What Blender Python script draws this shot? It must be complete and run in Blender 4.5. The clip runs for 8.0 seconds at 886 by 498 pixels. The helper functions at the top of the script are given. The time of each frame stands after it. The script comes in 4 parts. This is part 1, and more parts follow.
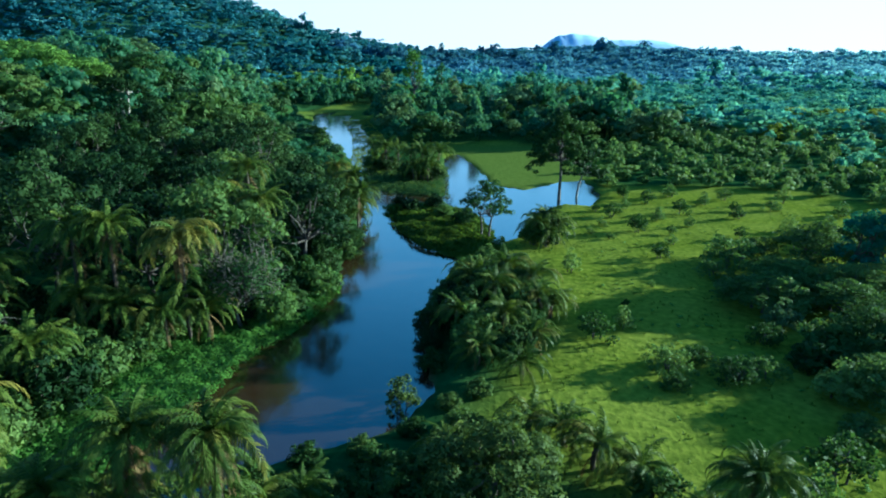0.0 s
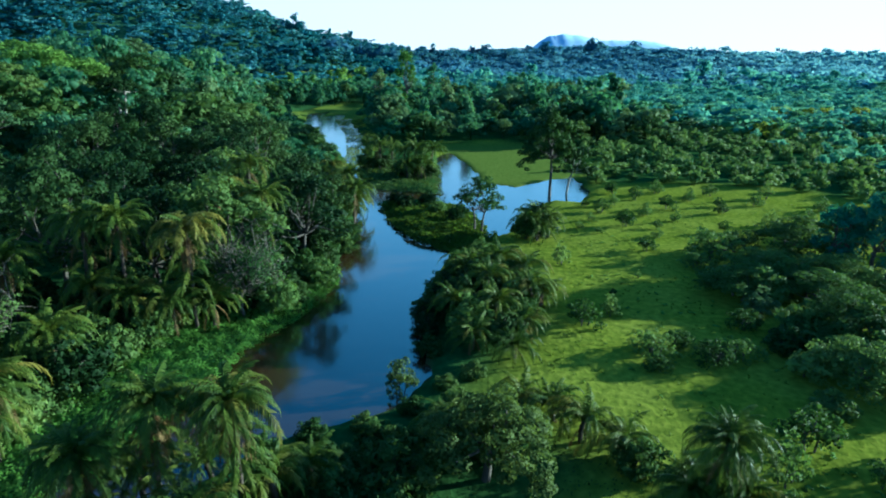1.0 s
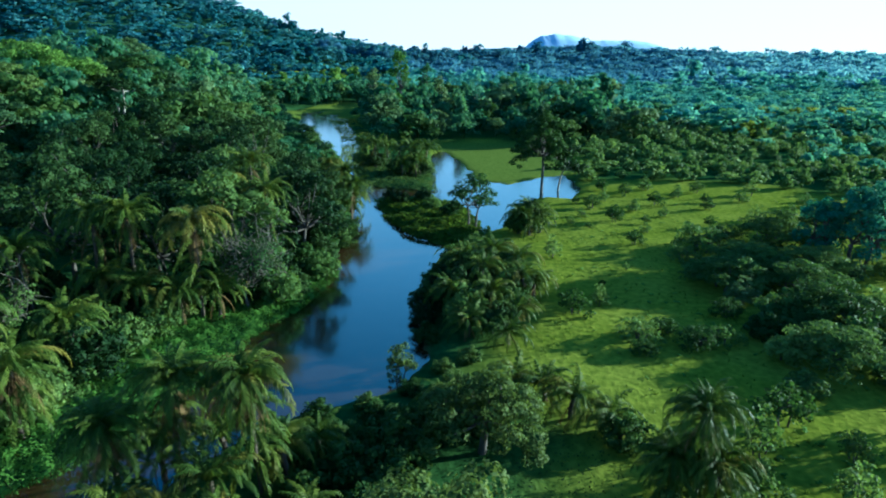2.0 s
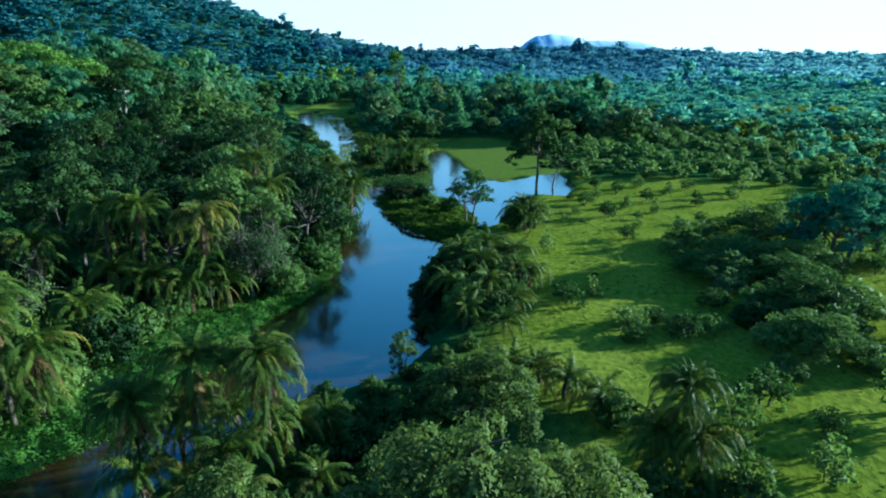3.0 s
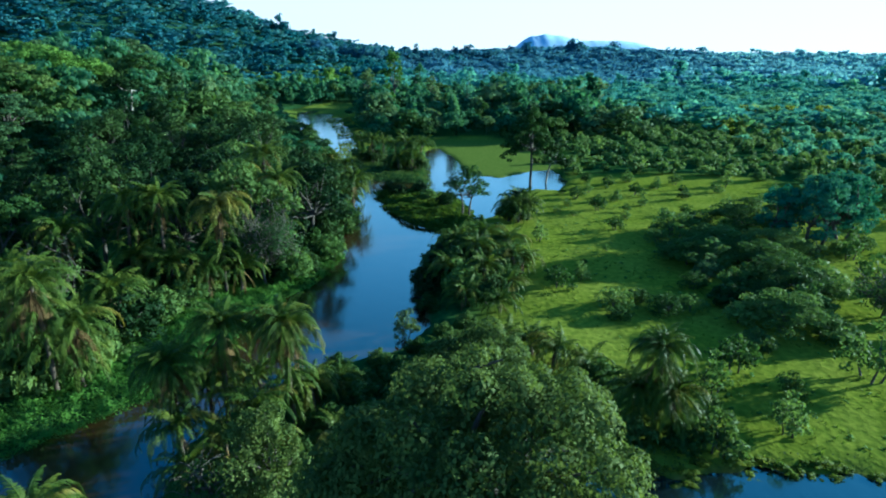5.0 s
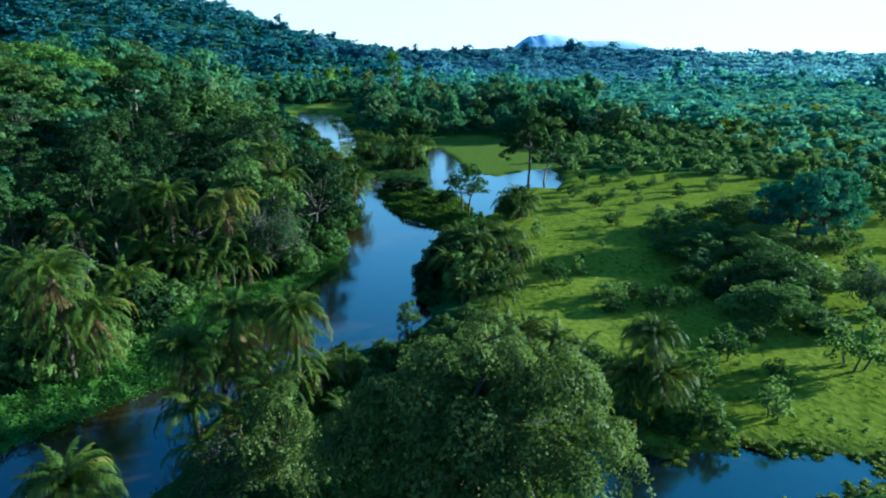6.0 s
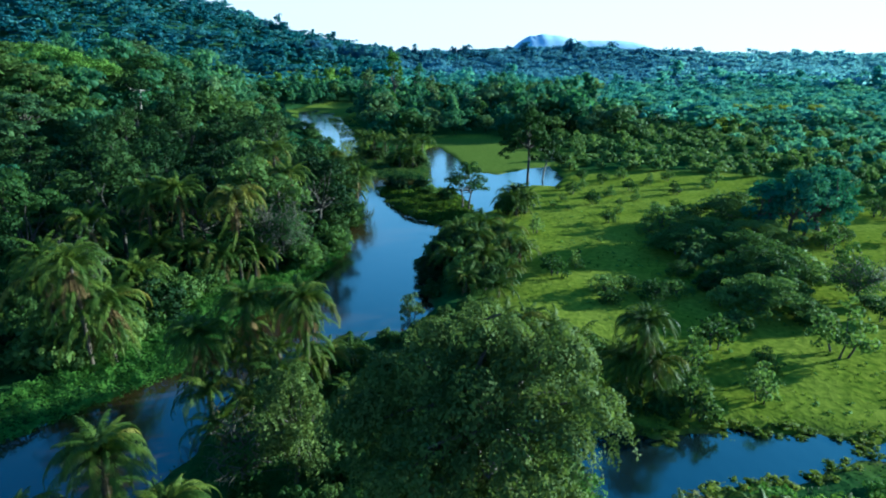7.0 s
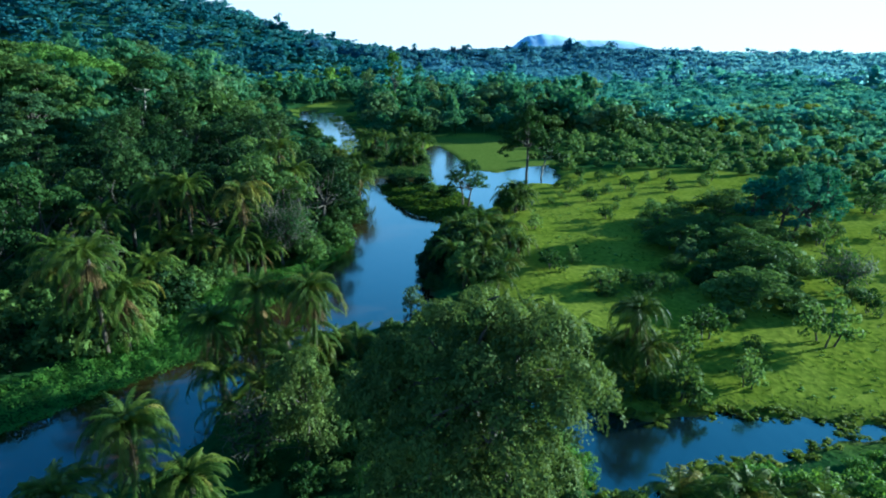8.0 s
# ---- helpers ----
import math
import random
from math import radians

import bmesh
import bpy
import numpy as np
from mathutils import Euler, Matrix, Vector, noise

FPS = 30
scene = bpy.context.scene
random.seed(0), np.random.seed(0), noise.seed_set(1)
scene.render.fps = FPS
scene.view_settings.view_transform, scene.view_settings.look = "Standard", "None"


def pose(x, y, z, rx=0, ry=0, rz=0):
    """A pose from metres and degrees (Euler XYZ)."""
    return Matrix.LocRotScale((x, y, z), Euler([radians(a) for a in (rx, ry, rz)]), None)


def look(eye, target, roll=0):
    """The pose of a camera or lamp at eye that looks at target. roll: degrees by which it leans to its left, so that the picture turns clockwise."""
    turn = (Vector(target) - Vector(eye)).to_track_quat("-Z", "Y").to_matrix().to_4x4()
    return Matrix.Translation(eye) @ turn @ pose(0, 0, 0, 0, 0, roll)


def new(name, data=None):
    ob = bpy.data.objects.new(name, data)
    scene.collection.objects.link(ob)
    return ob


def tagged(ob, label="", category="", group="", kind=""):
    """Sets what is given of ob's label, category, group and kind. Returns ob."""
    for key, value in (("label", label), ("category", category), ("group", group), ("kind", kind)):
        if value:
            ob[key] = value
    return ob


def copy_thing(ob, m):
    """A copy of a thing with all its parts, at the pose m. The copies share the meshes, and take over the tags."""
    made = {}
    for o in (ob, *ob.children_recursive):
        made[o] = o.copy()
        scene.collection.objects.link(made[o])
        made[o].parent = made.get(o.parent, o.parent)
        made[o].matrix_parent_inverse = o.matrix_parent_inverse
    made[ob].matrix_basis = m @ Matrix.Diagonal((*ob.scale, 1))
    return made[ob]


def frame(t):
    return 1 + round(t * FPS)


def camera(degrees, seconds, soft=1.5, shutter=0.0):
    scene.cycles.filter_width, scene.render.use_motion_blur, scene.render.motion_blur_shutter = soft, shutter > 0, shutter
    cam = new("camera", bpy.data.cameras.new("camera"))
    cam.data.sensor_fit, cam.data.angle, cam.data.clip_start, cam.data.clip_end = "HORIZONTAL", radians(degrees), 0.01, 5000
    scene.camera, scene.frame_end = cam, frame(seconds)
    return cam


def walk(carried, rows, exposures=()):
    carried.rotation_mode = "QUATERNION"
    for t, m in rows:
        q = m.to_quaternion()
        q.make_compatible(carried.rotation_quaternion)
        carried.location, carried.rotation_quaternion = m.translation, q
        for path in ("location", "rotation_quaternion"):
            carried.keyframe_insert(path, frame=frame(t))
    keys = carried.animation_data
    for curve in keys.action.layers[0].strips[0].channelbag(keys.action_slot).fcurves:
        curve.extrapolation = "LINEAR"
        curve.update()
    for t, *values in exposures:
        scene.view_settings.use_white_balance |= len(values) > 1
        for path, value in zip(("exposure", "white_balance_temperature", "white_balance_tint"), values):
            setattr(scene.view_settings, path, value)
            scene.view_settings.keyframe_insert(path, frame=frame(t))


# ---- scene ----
EXPO = 1.71
cam = camera(70.8, 8.0, soft=2.0)
PATH = [
    (0, (1.277, -2.88, 25.637), (1.212, -0.975, 25.031), 0.2),
    (0.5, (1.152, -4.368, 25.656), (1.1, -2.463, 25.05), 0.2),
    (1, (1.029, -5.746, 25.664), (0.99, -3.84, 25.059), 0.2),
    (1.5, (0.879, -7.164, 25.716), (0.853, -5.258, 25.11), 0.25),
    (3, (0.423, -11.15, 25.818), (0.421, -9.244, 25.213), 0.25),
    (3.5, (0.348, -12.438, 25.833), (0.35, -10.532, 25.227), 0.25),
    (4, (0.245, -13.664, 25.87), (0.251, -11.758, 25.265), 0.25),
    (4.5, (0.104, -14.923, 25.879), (0.114, -13.016, 25.274), 0.25),
    (6, (-0.211, -18.398, 26.035), (-0.195, -16.491, 25.43), 0.2),
    (6.5, (-0.321, -19.509, 26.084), (-0.305, -17.603, 25.479), 0.2),
    (7, (-0.446, -20.663, 26.102), (-0.428, -18.757, 25.497), 0.2),
    (7.5, (-0.534, -21.738, 26.135), (-0.515, -19.832, 25.529), 0.2),
    (8, (-0.652, -22.917, 26.184), (-0.632, -21.011, 25.578), 0.2),
]
walk(cam, [(t, look(eye, target, roll)) for t, eye, target, roll in PATH], [(0.0, EXPO, 4650, -10), (8.0, EXPO, 4650, -10)])

# ---- light: clear sky, low sun to the right and a little ahead ----
SUN_ELEVATION, SUN_AZIMUTH = radians(13), math.atan2(0.963, 0.27)
world = bpy.data.worlds.new("sky")
scene.world = world
world.use_nodes = True
wn = world.node_tree
sky = wn.nodes.new("ShaderNodeTexSky")
sky.sky_type, sky.sun_disc = "NISHITA", False
sky.sun_elevation, sky.sun_rotation = SUN_ELEVATION, SUN_AZIMUTH
sky.air_density, sky.dust_density, sky.ozone_density = 1.0, 0.2, 5.0
# thin white haze all round the horizon
coord, axes, haze, blend = (wn.nodes.new(n) for n in ("ShaderNodeTexCoord", "ShaderNodeSeparateXYZ", "ShaderNodeMapRange", "ShaderNodeMix"))
wn.links.new(coord.outputs["Generated"], axes.inputs[0])
wn.links.new(axes.outputs[2], haze.inputs[0])
haze.interpolation_type = "SMOOTHSTEP"
haze.inputs[1].default_value, haze.inputs[2].default_value, haze.inputs[3].default_value, haze.inputs[4].default_value = 0.02, 0.95, 0.92, 0.0
blend.data_type = "RGBA"
wn.links.new(haze.outputs[0], blend.inputs[0])
wn.links.new(sky.outputs[0], blend.inputs[6])
# the haze turns from white to blue with height and is brighter on the sun's side
def haze_ramp(*stops):
    r = wn.nodes.new("ShaderNodeValToRGB")
    while len(r.color_ramp.elements) < len(stops):
        r.color_ramp.elements.new(0.5)
    for stop, (at, shade) in zip(r.color_ramp.elements, stops):
        stop.position, stop.color = at, (*shade, 1)
    wn.links.new(axes.outputs[2], r.inputs[0])
    return r.outputs[0]


sunward, side, both, lit = (wn.nodes.new(n) for n in ("ShaderNodeVectorMath", "ShaderNodeMapRange", "ShaderNodeMix", "ShaderNodeVectorMath"))
sunward.operation, lit.operation, both.data_type = "DOT_PRODUCT", "SCALE", "RGBA"
wn.links.new(coord.outputs["Generated"], sunward.inputs[0])
sunward.inputs[1].default_value = (math.sin(SUN_AZIMUTH), math.cos(SUN_AZIMUTH), 0)
wn.links.new(sunward.outputs["Value"], side.inputs[0])
side.inputs[1].default_value, side.inputs[2].default_value = -0.25, 0.75
wn.links.new(side.outputs[0], both.inputs[0])
wn.links.new(haze_ramp((0.07, (0.93, 0.90, 0.98)), (0.16, (0.60, 0.94, 1.28)), (0.34, (0.32, 0.62, 1.08)), (0.54, (0.04, 0.11, 0.28))), both.inputs[6])
wn.links.new(haze_ramp((0.07, (1.15, 1.15, 1.15)), (0.16, (0.88, 1.22, 1.52)), (0.34, (0.66, 1.10, 1.58)), (0.80, (0.26, 0.56, 0.95))), both.inputs[7])
wn.links.new(both.outputs[2], lit.inputs[0])
lit.inputs["Scale"].default_value = 4.6
wn.links.new(lit.outputs[0], blend.inputs[7])
wn.links.new(blend.outputs[2], wn.nodes["Background"].inputs[0])
wn.nodes["Background"].inputs[1].default_value = 0.082
sun_data = bpy.data.lights.new("sun", "SUN")
sun_data.energy, sun_data.angle, sun_data.color = 5.0, radians(1.0), (1.0, 0.92, 0.74)
sun = new("sun", sun_data)
sun_dir = Vector((math.sin(SUN_AZIMUTH) * math.cos(SUN_ELEVATION), math.cos(SUN_AZIMUTH) * math.cos(SUN_ELEVATION), math.sin(SUN_ELEVATION)))
sun.matrix_world = look(sun_dir * 100, (0, 0, 0))


# ---- materials ----
def nodes_of(name):
    m = bpy.data.materials.new(name)
    m.use_nodes = True
    return m, m.node_tree.nodes, m.node_tree.links, m.node_tree.nodes["Principled BSDF"]


def ramp(nodes, links, factor, *stops):
    r = nodes.new("ShaderNodeValToRGB")
    el = r.color_ramp.elements
    while len(el) < len(stops):
        el.new(0.5)
    for e, (p, c) in zip(el, stops):
        e.position, e.color = p, (*c, 1)
    links.new(factor, r.inputs[0])
    return r.outputs[0]


def noise_tex(nodes, links, scale, detail=4.0, vector=None):
    n = nodes.new("ShaderNodeTexNoise")
    n.inputs["Scale"].default_value, n.inputs["Detail"].default_value = scale, detail
    if vector is not None:
        links.new(vector, n.inputs["Vector"])
    return n.outputs[0]


def math_node(nodes, links, op, a, b):
    n = nodes.new("ShaderNodeMath")
    n.operation = op
    for i, v in enumerate((a, b)):
        if isinstance(v, (int, float)):
            n.inputs[i].default_value = v
        else:
            links.new(v, n.inputs[i])
    return n.outputs[0]


def mix_colour(nodes, links, factor, a, b, blend="MIX"):
    n = nodes.new("ShaderNodeMix")
    n.data_type, n.blend_type = "RGBA", blend
    for i, v in ((0, factor), (6, a), (7, b)):
        if isinstance(v, tuple):
            n.inputs[i].default_value = (*v, 1)
        elif isinstance(v, (int, float)):
            n.inputs[i].default_value = v
        else:
            links.new(v, n.inputs[i])
    return n.outputs[2]


def foliage(name, dark, mid, light, through_light=0.3, gloss=0.6, spread=0.75, shine=0.05):
    """Leaves: the colour differs from plant to plant, from leaf to leaf and in patches."""
    m, nodes, links, bsdf = nodes_of(name)
    info, geo = nodes.new("ShaderNodeObjectInfo"), nodes.new("ShaderNodeNewGeometry")
    attr = nodes.new("ShaderNodeAttribute")
    attr.attribute_name = "tint"
    patch = noise_tex(nodes, links, 0.35, 3.0, geo.outputs["Position"])
    plant = math_node(nodes, links, "ADD", info.outputs["Random"], attr.outputs["Fac"])
    plant = math_node(nodes, links, "FRACT", plant, 0.0)
    a = math_node(nodes, links, "MULTIPLY", plant, spread)
    b = math_node(nodes, links, "MULTIPLY", geo.outputs["Random Per Island"], 0.3)
    c = math_node(nodes, links, "MULTIPLY", patch, 0.5)
    s = math_node(nodes, links, "ADD", math_node(nodes, links, "ADD", a, b), c)
    s = math_node(nodes, links, "SUBTRACT", s, 0.5 * spread - 0.105)
    col = ramp(nodes, links, s, (0.05, dark), (0.5, mid), (0.95, light))
    links.new(col, bsdf.inputs["Base Color"])
    bsdf.inputs["Roughness"].default_value = gloss
    bsdf.inputs["Specular IOR Level"].default_value = shine
    tr, mx = nodes.new("ShaderNodeBsdfTranslucent"), nodes.new("ShaderNodeMixShader")
    warm = mix_colour(nodes, links, 1.0, col, (1.5, 1.5, 0.9), "MULTIPLY")
    links.new(warm, tr.inputs[0])
    mx.inputs[0].default_value = through_light
    links.new(bsdf.outputs[0], mx.inputs[1])
    links.new(tr.outputs[0], mx.inputs[2])
    links.new(mx.outputs[0], nodes["Material Output"].inputs[0])
    return m


def bark(name, a, b):
    m, nodes, links, bsdf = nodes_of(name)
    tc = nodes.new("ShaderNodeTexCoord")
    mp = nodes.new("ShaderNodeMapping")
    mp.inputs["Scale"].default_value = (6, 6, 1.2)
    links.new(tc.outputs["Object"], mp.inputs[0])
    n = noise_tex(nodes, links, 2.0, 6.0, mp.outputs[0])
    links.new(ramp(nodes, links, n, (0.3, a), (0.7, b)), bsdf.inputs["Base Color"])
    bsdf.inputs["Roughness"].default_value = 0.9
    bump = nodes.new("ShaderNodeBump")
    bump.inputs["Strength"].default_value, bump.inputs["Distance"].default_value = 0.8, 0.05
    links.new(n, bump.inputs["Height"])
    links.new(bump.outputs[0], bsdf.inputs["Normal"])
    return m


LEAF_DARK = foliage("leaf_dark_broad", (0.009, 0.022, 0.007), (0.018, 0.038, 0.01), (0.044, 0.073, 0.019), 0.22)
LEAF_MID = foliage("leaf_mid_broad", (0.02, 0.045, 0.011), (0.042, 0.078, 0.018), (0.088, 0.13, 0.031))
LEAF_GREY = foliage("leaf_grey_green", (0.035, 0.068, 0.027), (0.07, 0.118, 0.044), (0.128, 0.18, 0.07))
LEAF_LIME = foliage("leaf_yellow_green", (0.048, 0.105, 0.018), (0.080, 0.152, 0.025), (0.130, 0.210, 0.036))
LEAF_SAGE = foliage("leaf_sage_green", (0.03, 0.05, 0.014), (0.071, 0.102, 0.025), (0.166, 0.194, 0.05), spread=0.12)
LEAF_SCRUB = foliage("leaf_olive_scrub", (0.05, 0.09, 0.022), (0.086, 0.138, 0.033), (0.142, 0.198, 0.05), 0.34)
LEAF_PALM = foliage("leaf_palm", (0.021, 0.045, 0.008), (0.053, 0.083, 0.011), (0.12, 0.145, 0.02), 0.25, 0.45, 0.6, 0.06)
LEAF_GOLD = foliage("leaf_palm_yellowed", (0.055, 0.070, 0.012), (0.100, 0.100, 0.016), (0.170, 0.145, 0.025), 0.25, 0.45)
LEAF_DRY = foliage("leaf_palm_dry", (0.065, 0.042, 0.016), (0.105, 0.07, 0.027), (0.155, 0.11, 0.046), 0.15, 0.7)
LEAF_MAT = foliage("leaf_creeper", (0.054, 0.12, 0.018), (0.09, 0.18, 0.026), (0.148, 0.245, 0.04))
LEAF_YELLOW = foliage("leaf_yellow_bloom", (0.08, 0.12, 0.016), (0.135, 0.17, 0.022), (0.195, 0.225, 0.03), 0.5)
LEAF_WOODS = foliage("leaf_woods", (0.026, 0.072, 0.038), (0.052, 0.124, 0.062), (0.104, 0.194, 0.09), 0.5, 0.6, 0.7)
# far plants: distance haze is put into these blue, teal and pale leaf colours
LEAF_FAR_HAZE = foliage("leaf_far_haze", (0.066, 0.175, 0.175), (0.088, 0.215, 0.212), (0.12, 0.27, 0.262), 0.5, 0.9, 0.7, 0.0)
LEAF_HILL_HAZE = foliage("leaf_hill_haze", (0.019, 0.068, 0.088), (0.034, 0.102, 0.126), (0.06, 0.148, 0.176), 0.35, 0.9, 0.9, 0.0)
LEAF_HILL_PALE_HAZE = foliage("leaf_hill_pale_haze", (0.034, 0.108, 0.12), (0.054, 0.148, 0.16), (0.088, 0.195, 0.205), 0.35, 0.9, 0.9, 0.0)
# brighter haze towards the sun, put into the leaf colour
LEAF_SUN_HAZE = foliage("leaf_sun_haze", (0.125, 0.245, 0.36), (0.15, 0.29, 0.42), (0.185, 0.34, 0.48), 0.5, 0.9, 0.7, 0.0)
LEAF_TEAL_HAZE = foliage("leaf_teal_haze", (0.066, 0.16, 0.122), (0.108, 0.232, 0.172), (0.172, 0.32, 0.232), 0.5, 0.9, 0.8, 0.0)
LEAF_BLUE_HAZE = foliage("leaf_blue_haze", (0.058, 0.13, 0.225), (0.07, 0.155, 0.265), (0.088, 0.188, 0.31), 0.5, 0.9, 0.7, 0.0)
LEAF_RIDGE_HAZE = foliage("leaf_ridge_haze", (0.036, 0.09, 0.15), (0.046, 0.11, 0.178), (0.06, 0.132, 0.208), 0.5, 0.9, 0.6, 0.0)
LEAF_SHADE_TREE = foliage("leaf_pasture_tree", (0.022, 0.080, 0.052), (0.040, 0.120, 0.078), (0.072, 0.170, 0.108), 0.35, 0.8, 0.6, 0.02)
LEAF_SEDGE = foliage("leaf_sedge", (0.062, 0.1, 0.012), (0.108, 0.145, 0.018), (0.172, 0.2, 0.03), 0.5, 0.6)
BARK_GREY = bark("bark_grey", (0.032, 0.027, 0.021), (0.088, 0.074, 0.057))
BARK_PALM = bark("bark_palm", (0.032, 0.024, 0.016), (0.095, 0.07, 0.045))
BARK_TWIG = bark("bark_twig", (0.045, 0.038, 0.028), (0.11, 0.096, 0.072))
BARK_PALE = bark("bark_pale", (0.14, 0.125, 0.10), (0.28, 0.255, 0.21))


def ground_material():
    m, nodes, links, bsdf = nodes_of("meadow_ground")
    geo = nodes.new("ShaderNodeNewGeometry")
    pos = geo.outputs["Position"]
    fine, patchy = noise_tex(nodes, links, 1.4, 6.0, pos), noise_tex(nodes, links, 0.11, 4.0, pos)
    grass = ramp(nodes, links, fine, (0.25, (0.062, 0.092, 0.009)), (0.5, (0.118, 0.148, 0.013)), (0.8, (0.200, 0.222, 0.022)))
    dry = ramp(nodes, links, fine, (0.25, (0.115, 0.142, 0.015)), (0.75, (0.210, 0.236, 0.032)))
    col = mix_colour(nodes, links, ramp(nodes, links, patchy, (0.40, (0, 0, 0)), (0.68, (0.8, 0.8, 0.8))), grass, dry)
    # the third mask paints blue-green distance haze into the ground colour
    for key, low, high in (("woods", (0.018, 0.045, 0.012), (0.040, 0.085, 0.022)), ("marsh", (0.072, 0.105, 0.014), (0.115, 0.148, 0.026)), ("far_haze", (0.060, 0.150, 0.140), (0.080, 0.185, 0.175)), ("mud", (0.040, 0.026, 0.014), (0.085, 0.058, 0.032))):
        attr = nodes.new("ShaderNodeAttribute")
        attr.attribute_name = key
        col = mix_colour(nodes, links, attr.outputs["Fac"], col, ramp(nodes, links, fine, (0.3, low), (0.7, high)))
    links.new(col, bsdf.inputs["Base Color"])
    bsdf.inputs["Roughness"].default_value = 0.95
    bsdf.inputs["Specular IOR Level"].default_value = 0.0
    bump = nodes.new("ShaderNodeBump")
    bump.inputs["Strength"].default_value, bump.inputs["Distance"].default_value = 0.7, 0.18
    links.new(fine, bump.inputs["Height"])
    links.new(bump.outputs[0], bsdf.inputs["Normal"])
    return m


def water_material():
    m, nodes, links, bsdf = nodes_of("river_water")
    geo = nodes.new("ShaderNodeNewGeometry")
    silt = noise_tex(nodes, links, 0.06, 3.0, geo.outputs["Position"])
    brown = ramp(nodes, links, silt, (0.3, (0.022, 0.012, 0.005)), (0.7, (0.032, 0.017, 0.006)))
    # to the right the base darkens: tree shade on the pond, put into colour
    axes, pond_shade = nodes.new("ShaderNodeSeparateXYZ"), nodes.new("ShaderNodeMapRange")
    links.new(geo.outputs["Position"], axes.inputs[0])
    links.new(axes.outputs[0], pond_shade.inputs[0])
    pond_shade.inputs[1].default_value, pond_shade.inputs[2].default_value = 1.0, 7.0
    links.new(mix_colour(nodes, links, pond_shade.outputs[0], brown, (0.006, 0.011, 0.012)), bsdf.inputs["Base Color"])
    bsdf.inputs["Roughness"].default_value = 0.12
    bsdf.inputs["IOR"].default_value = 2.0
    bsdf.inputs["Specular IOR Level"].default_value = 0.6
    bsdf.inputs["Specular Tint"].default_value = (0.47, 0.96, 1.0, 1)
    mp = nodes.new("ShaderNodeMapping")
    mp.inputs["Scale"].default_value = (1.0, 0.45, 1.0)
    links.new(geo.outputs["Position"], mp.inputs[0])
    bump = nodes.new("ShaderNodeBump")
    bump.inputs["Strength"].default_value, bump.inputs["Distance"].default_value = 0.25, 0.06
    links.new(noise_tex(nodes, links, 1.1, 3.0, mp.outputs[0]), bump.inputs["Height"])
    links.new(bump.outputs[0], bsdf.inputs["Normal"])
    return m


GROUND, WATER = ground_material(), water_material()
# the mountain's pale blue base colour holds the haze of distance
MOUNTAIN, mn, ml, mb = nodes_of("distant_mountain")
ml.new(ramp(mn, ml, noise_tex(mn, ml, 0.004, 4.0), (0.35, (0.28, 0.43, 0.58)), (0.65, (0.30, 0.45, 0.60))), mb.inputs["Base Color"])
mb.inputs["Roughness"].default_value = 1.0
rng = np.random.default_rng(7)


# ---- mesh helpers ----
def mesh_of(name, verts, tris, material, normals=None, **values):
    """A mesh out of arrays of corners and triangles, with one number a corner for each key in values."""
    me = bpy.data.meshes.new(name)
    verts, tris = np.asarray(verts, np.float32), np.asarray(tris, np.int32)
    me.vertices.add(len(verts))
    me.vertices.foreach_set("co", verts.ravel())
    me.loops.add(tris.size)
    me.loops.foreach_set("vertex_index", tris.ravel())
    me.polygons.add(len(tris))
    me.polygons.foreach_set("loop_start", np.arange(0, tris.size, 3, dtype=np.int32))
    for key, v in values.items():
        a = me.attributes.new(key, "FLOAT", "POINT")
        a.data.foreach_set("value", np.asarray(v, np.float32))
    me.materials.append(material)
    me.update(calc_edges=True)
    if normals is not None:
        a = me.attributes.new("custom_normal", "FLOAT_VECTOR", "POINT")
        a.data.foreach_set("vector", np.asarray(normals, np.float32).ravel())
        me.update()
    return me


def joined(pieces):
    """Several (verts, tris) as one."""
    vs, ts, n = [], [], 0
    for v, t, *_ in pieces:
        vs.append(v)
        ts.append(t + n)
        n += len(v)
    return np.concatenate(vs), np.concatenate(ts)


def normals_of(pieces):
    """The soft normals of joined leaves."""
    return np.concatenate([p[2] for p in pieces])


def unit(v):
    return v / np.maximum(np.linalg.norm(v, axis=-1, keepdims=True), 1e-6)


def leaves(points, normals, size, spread=0.7, droop=0.2, slim=0.36, coarse=False, soft=0.6):
    """A folded four-cornered leaf (coarse: a plain three-cornered one) at each point, facing roughly along its normal."""
    n = len(points)
    nn = unit(normals + rng.normal(0, spread * 0.6, (n, 3)))
    d = rng.normal(0, 1, (n, 3)) + np.array((0, 0, -droop * 2.0))
    d = unit(d - nn * np.sum(d * nn, 1, keepdims=True))
    w = np.cross(nn, d)
    s = (size * rng.uniform(0.6, 1.35, n))[:, None]
    lift = nn * s * 0.12
    shade = unit(soft * normals + (1 - soft) * nn)
    if coarse:
        v = np.stack((points - d * s * 0.5 + w * s * slim * 1.3, points - d * s * 0.5 - w * s * slim * 1.3, points + d * s * 0.7), 1).reshape(-1, 3)
        return v, np.arange(n * 3).reshape(-1, 3), np.repeat(shade, 3, 0)
    v = np.stack((points - d * s * 0.5, points + w * s * slim + lift, points + d * s * 0.55 - lift, points - w * s * slim + lift), 1).reshape(-1, 3)
    b = np.arange(n)[:, None] * 4
    return v, np.stack((b + (0, 2, 1), b + (0, 3, 2)), 1).reshape(-1, 3), np.repeat(shade, 4, 0)


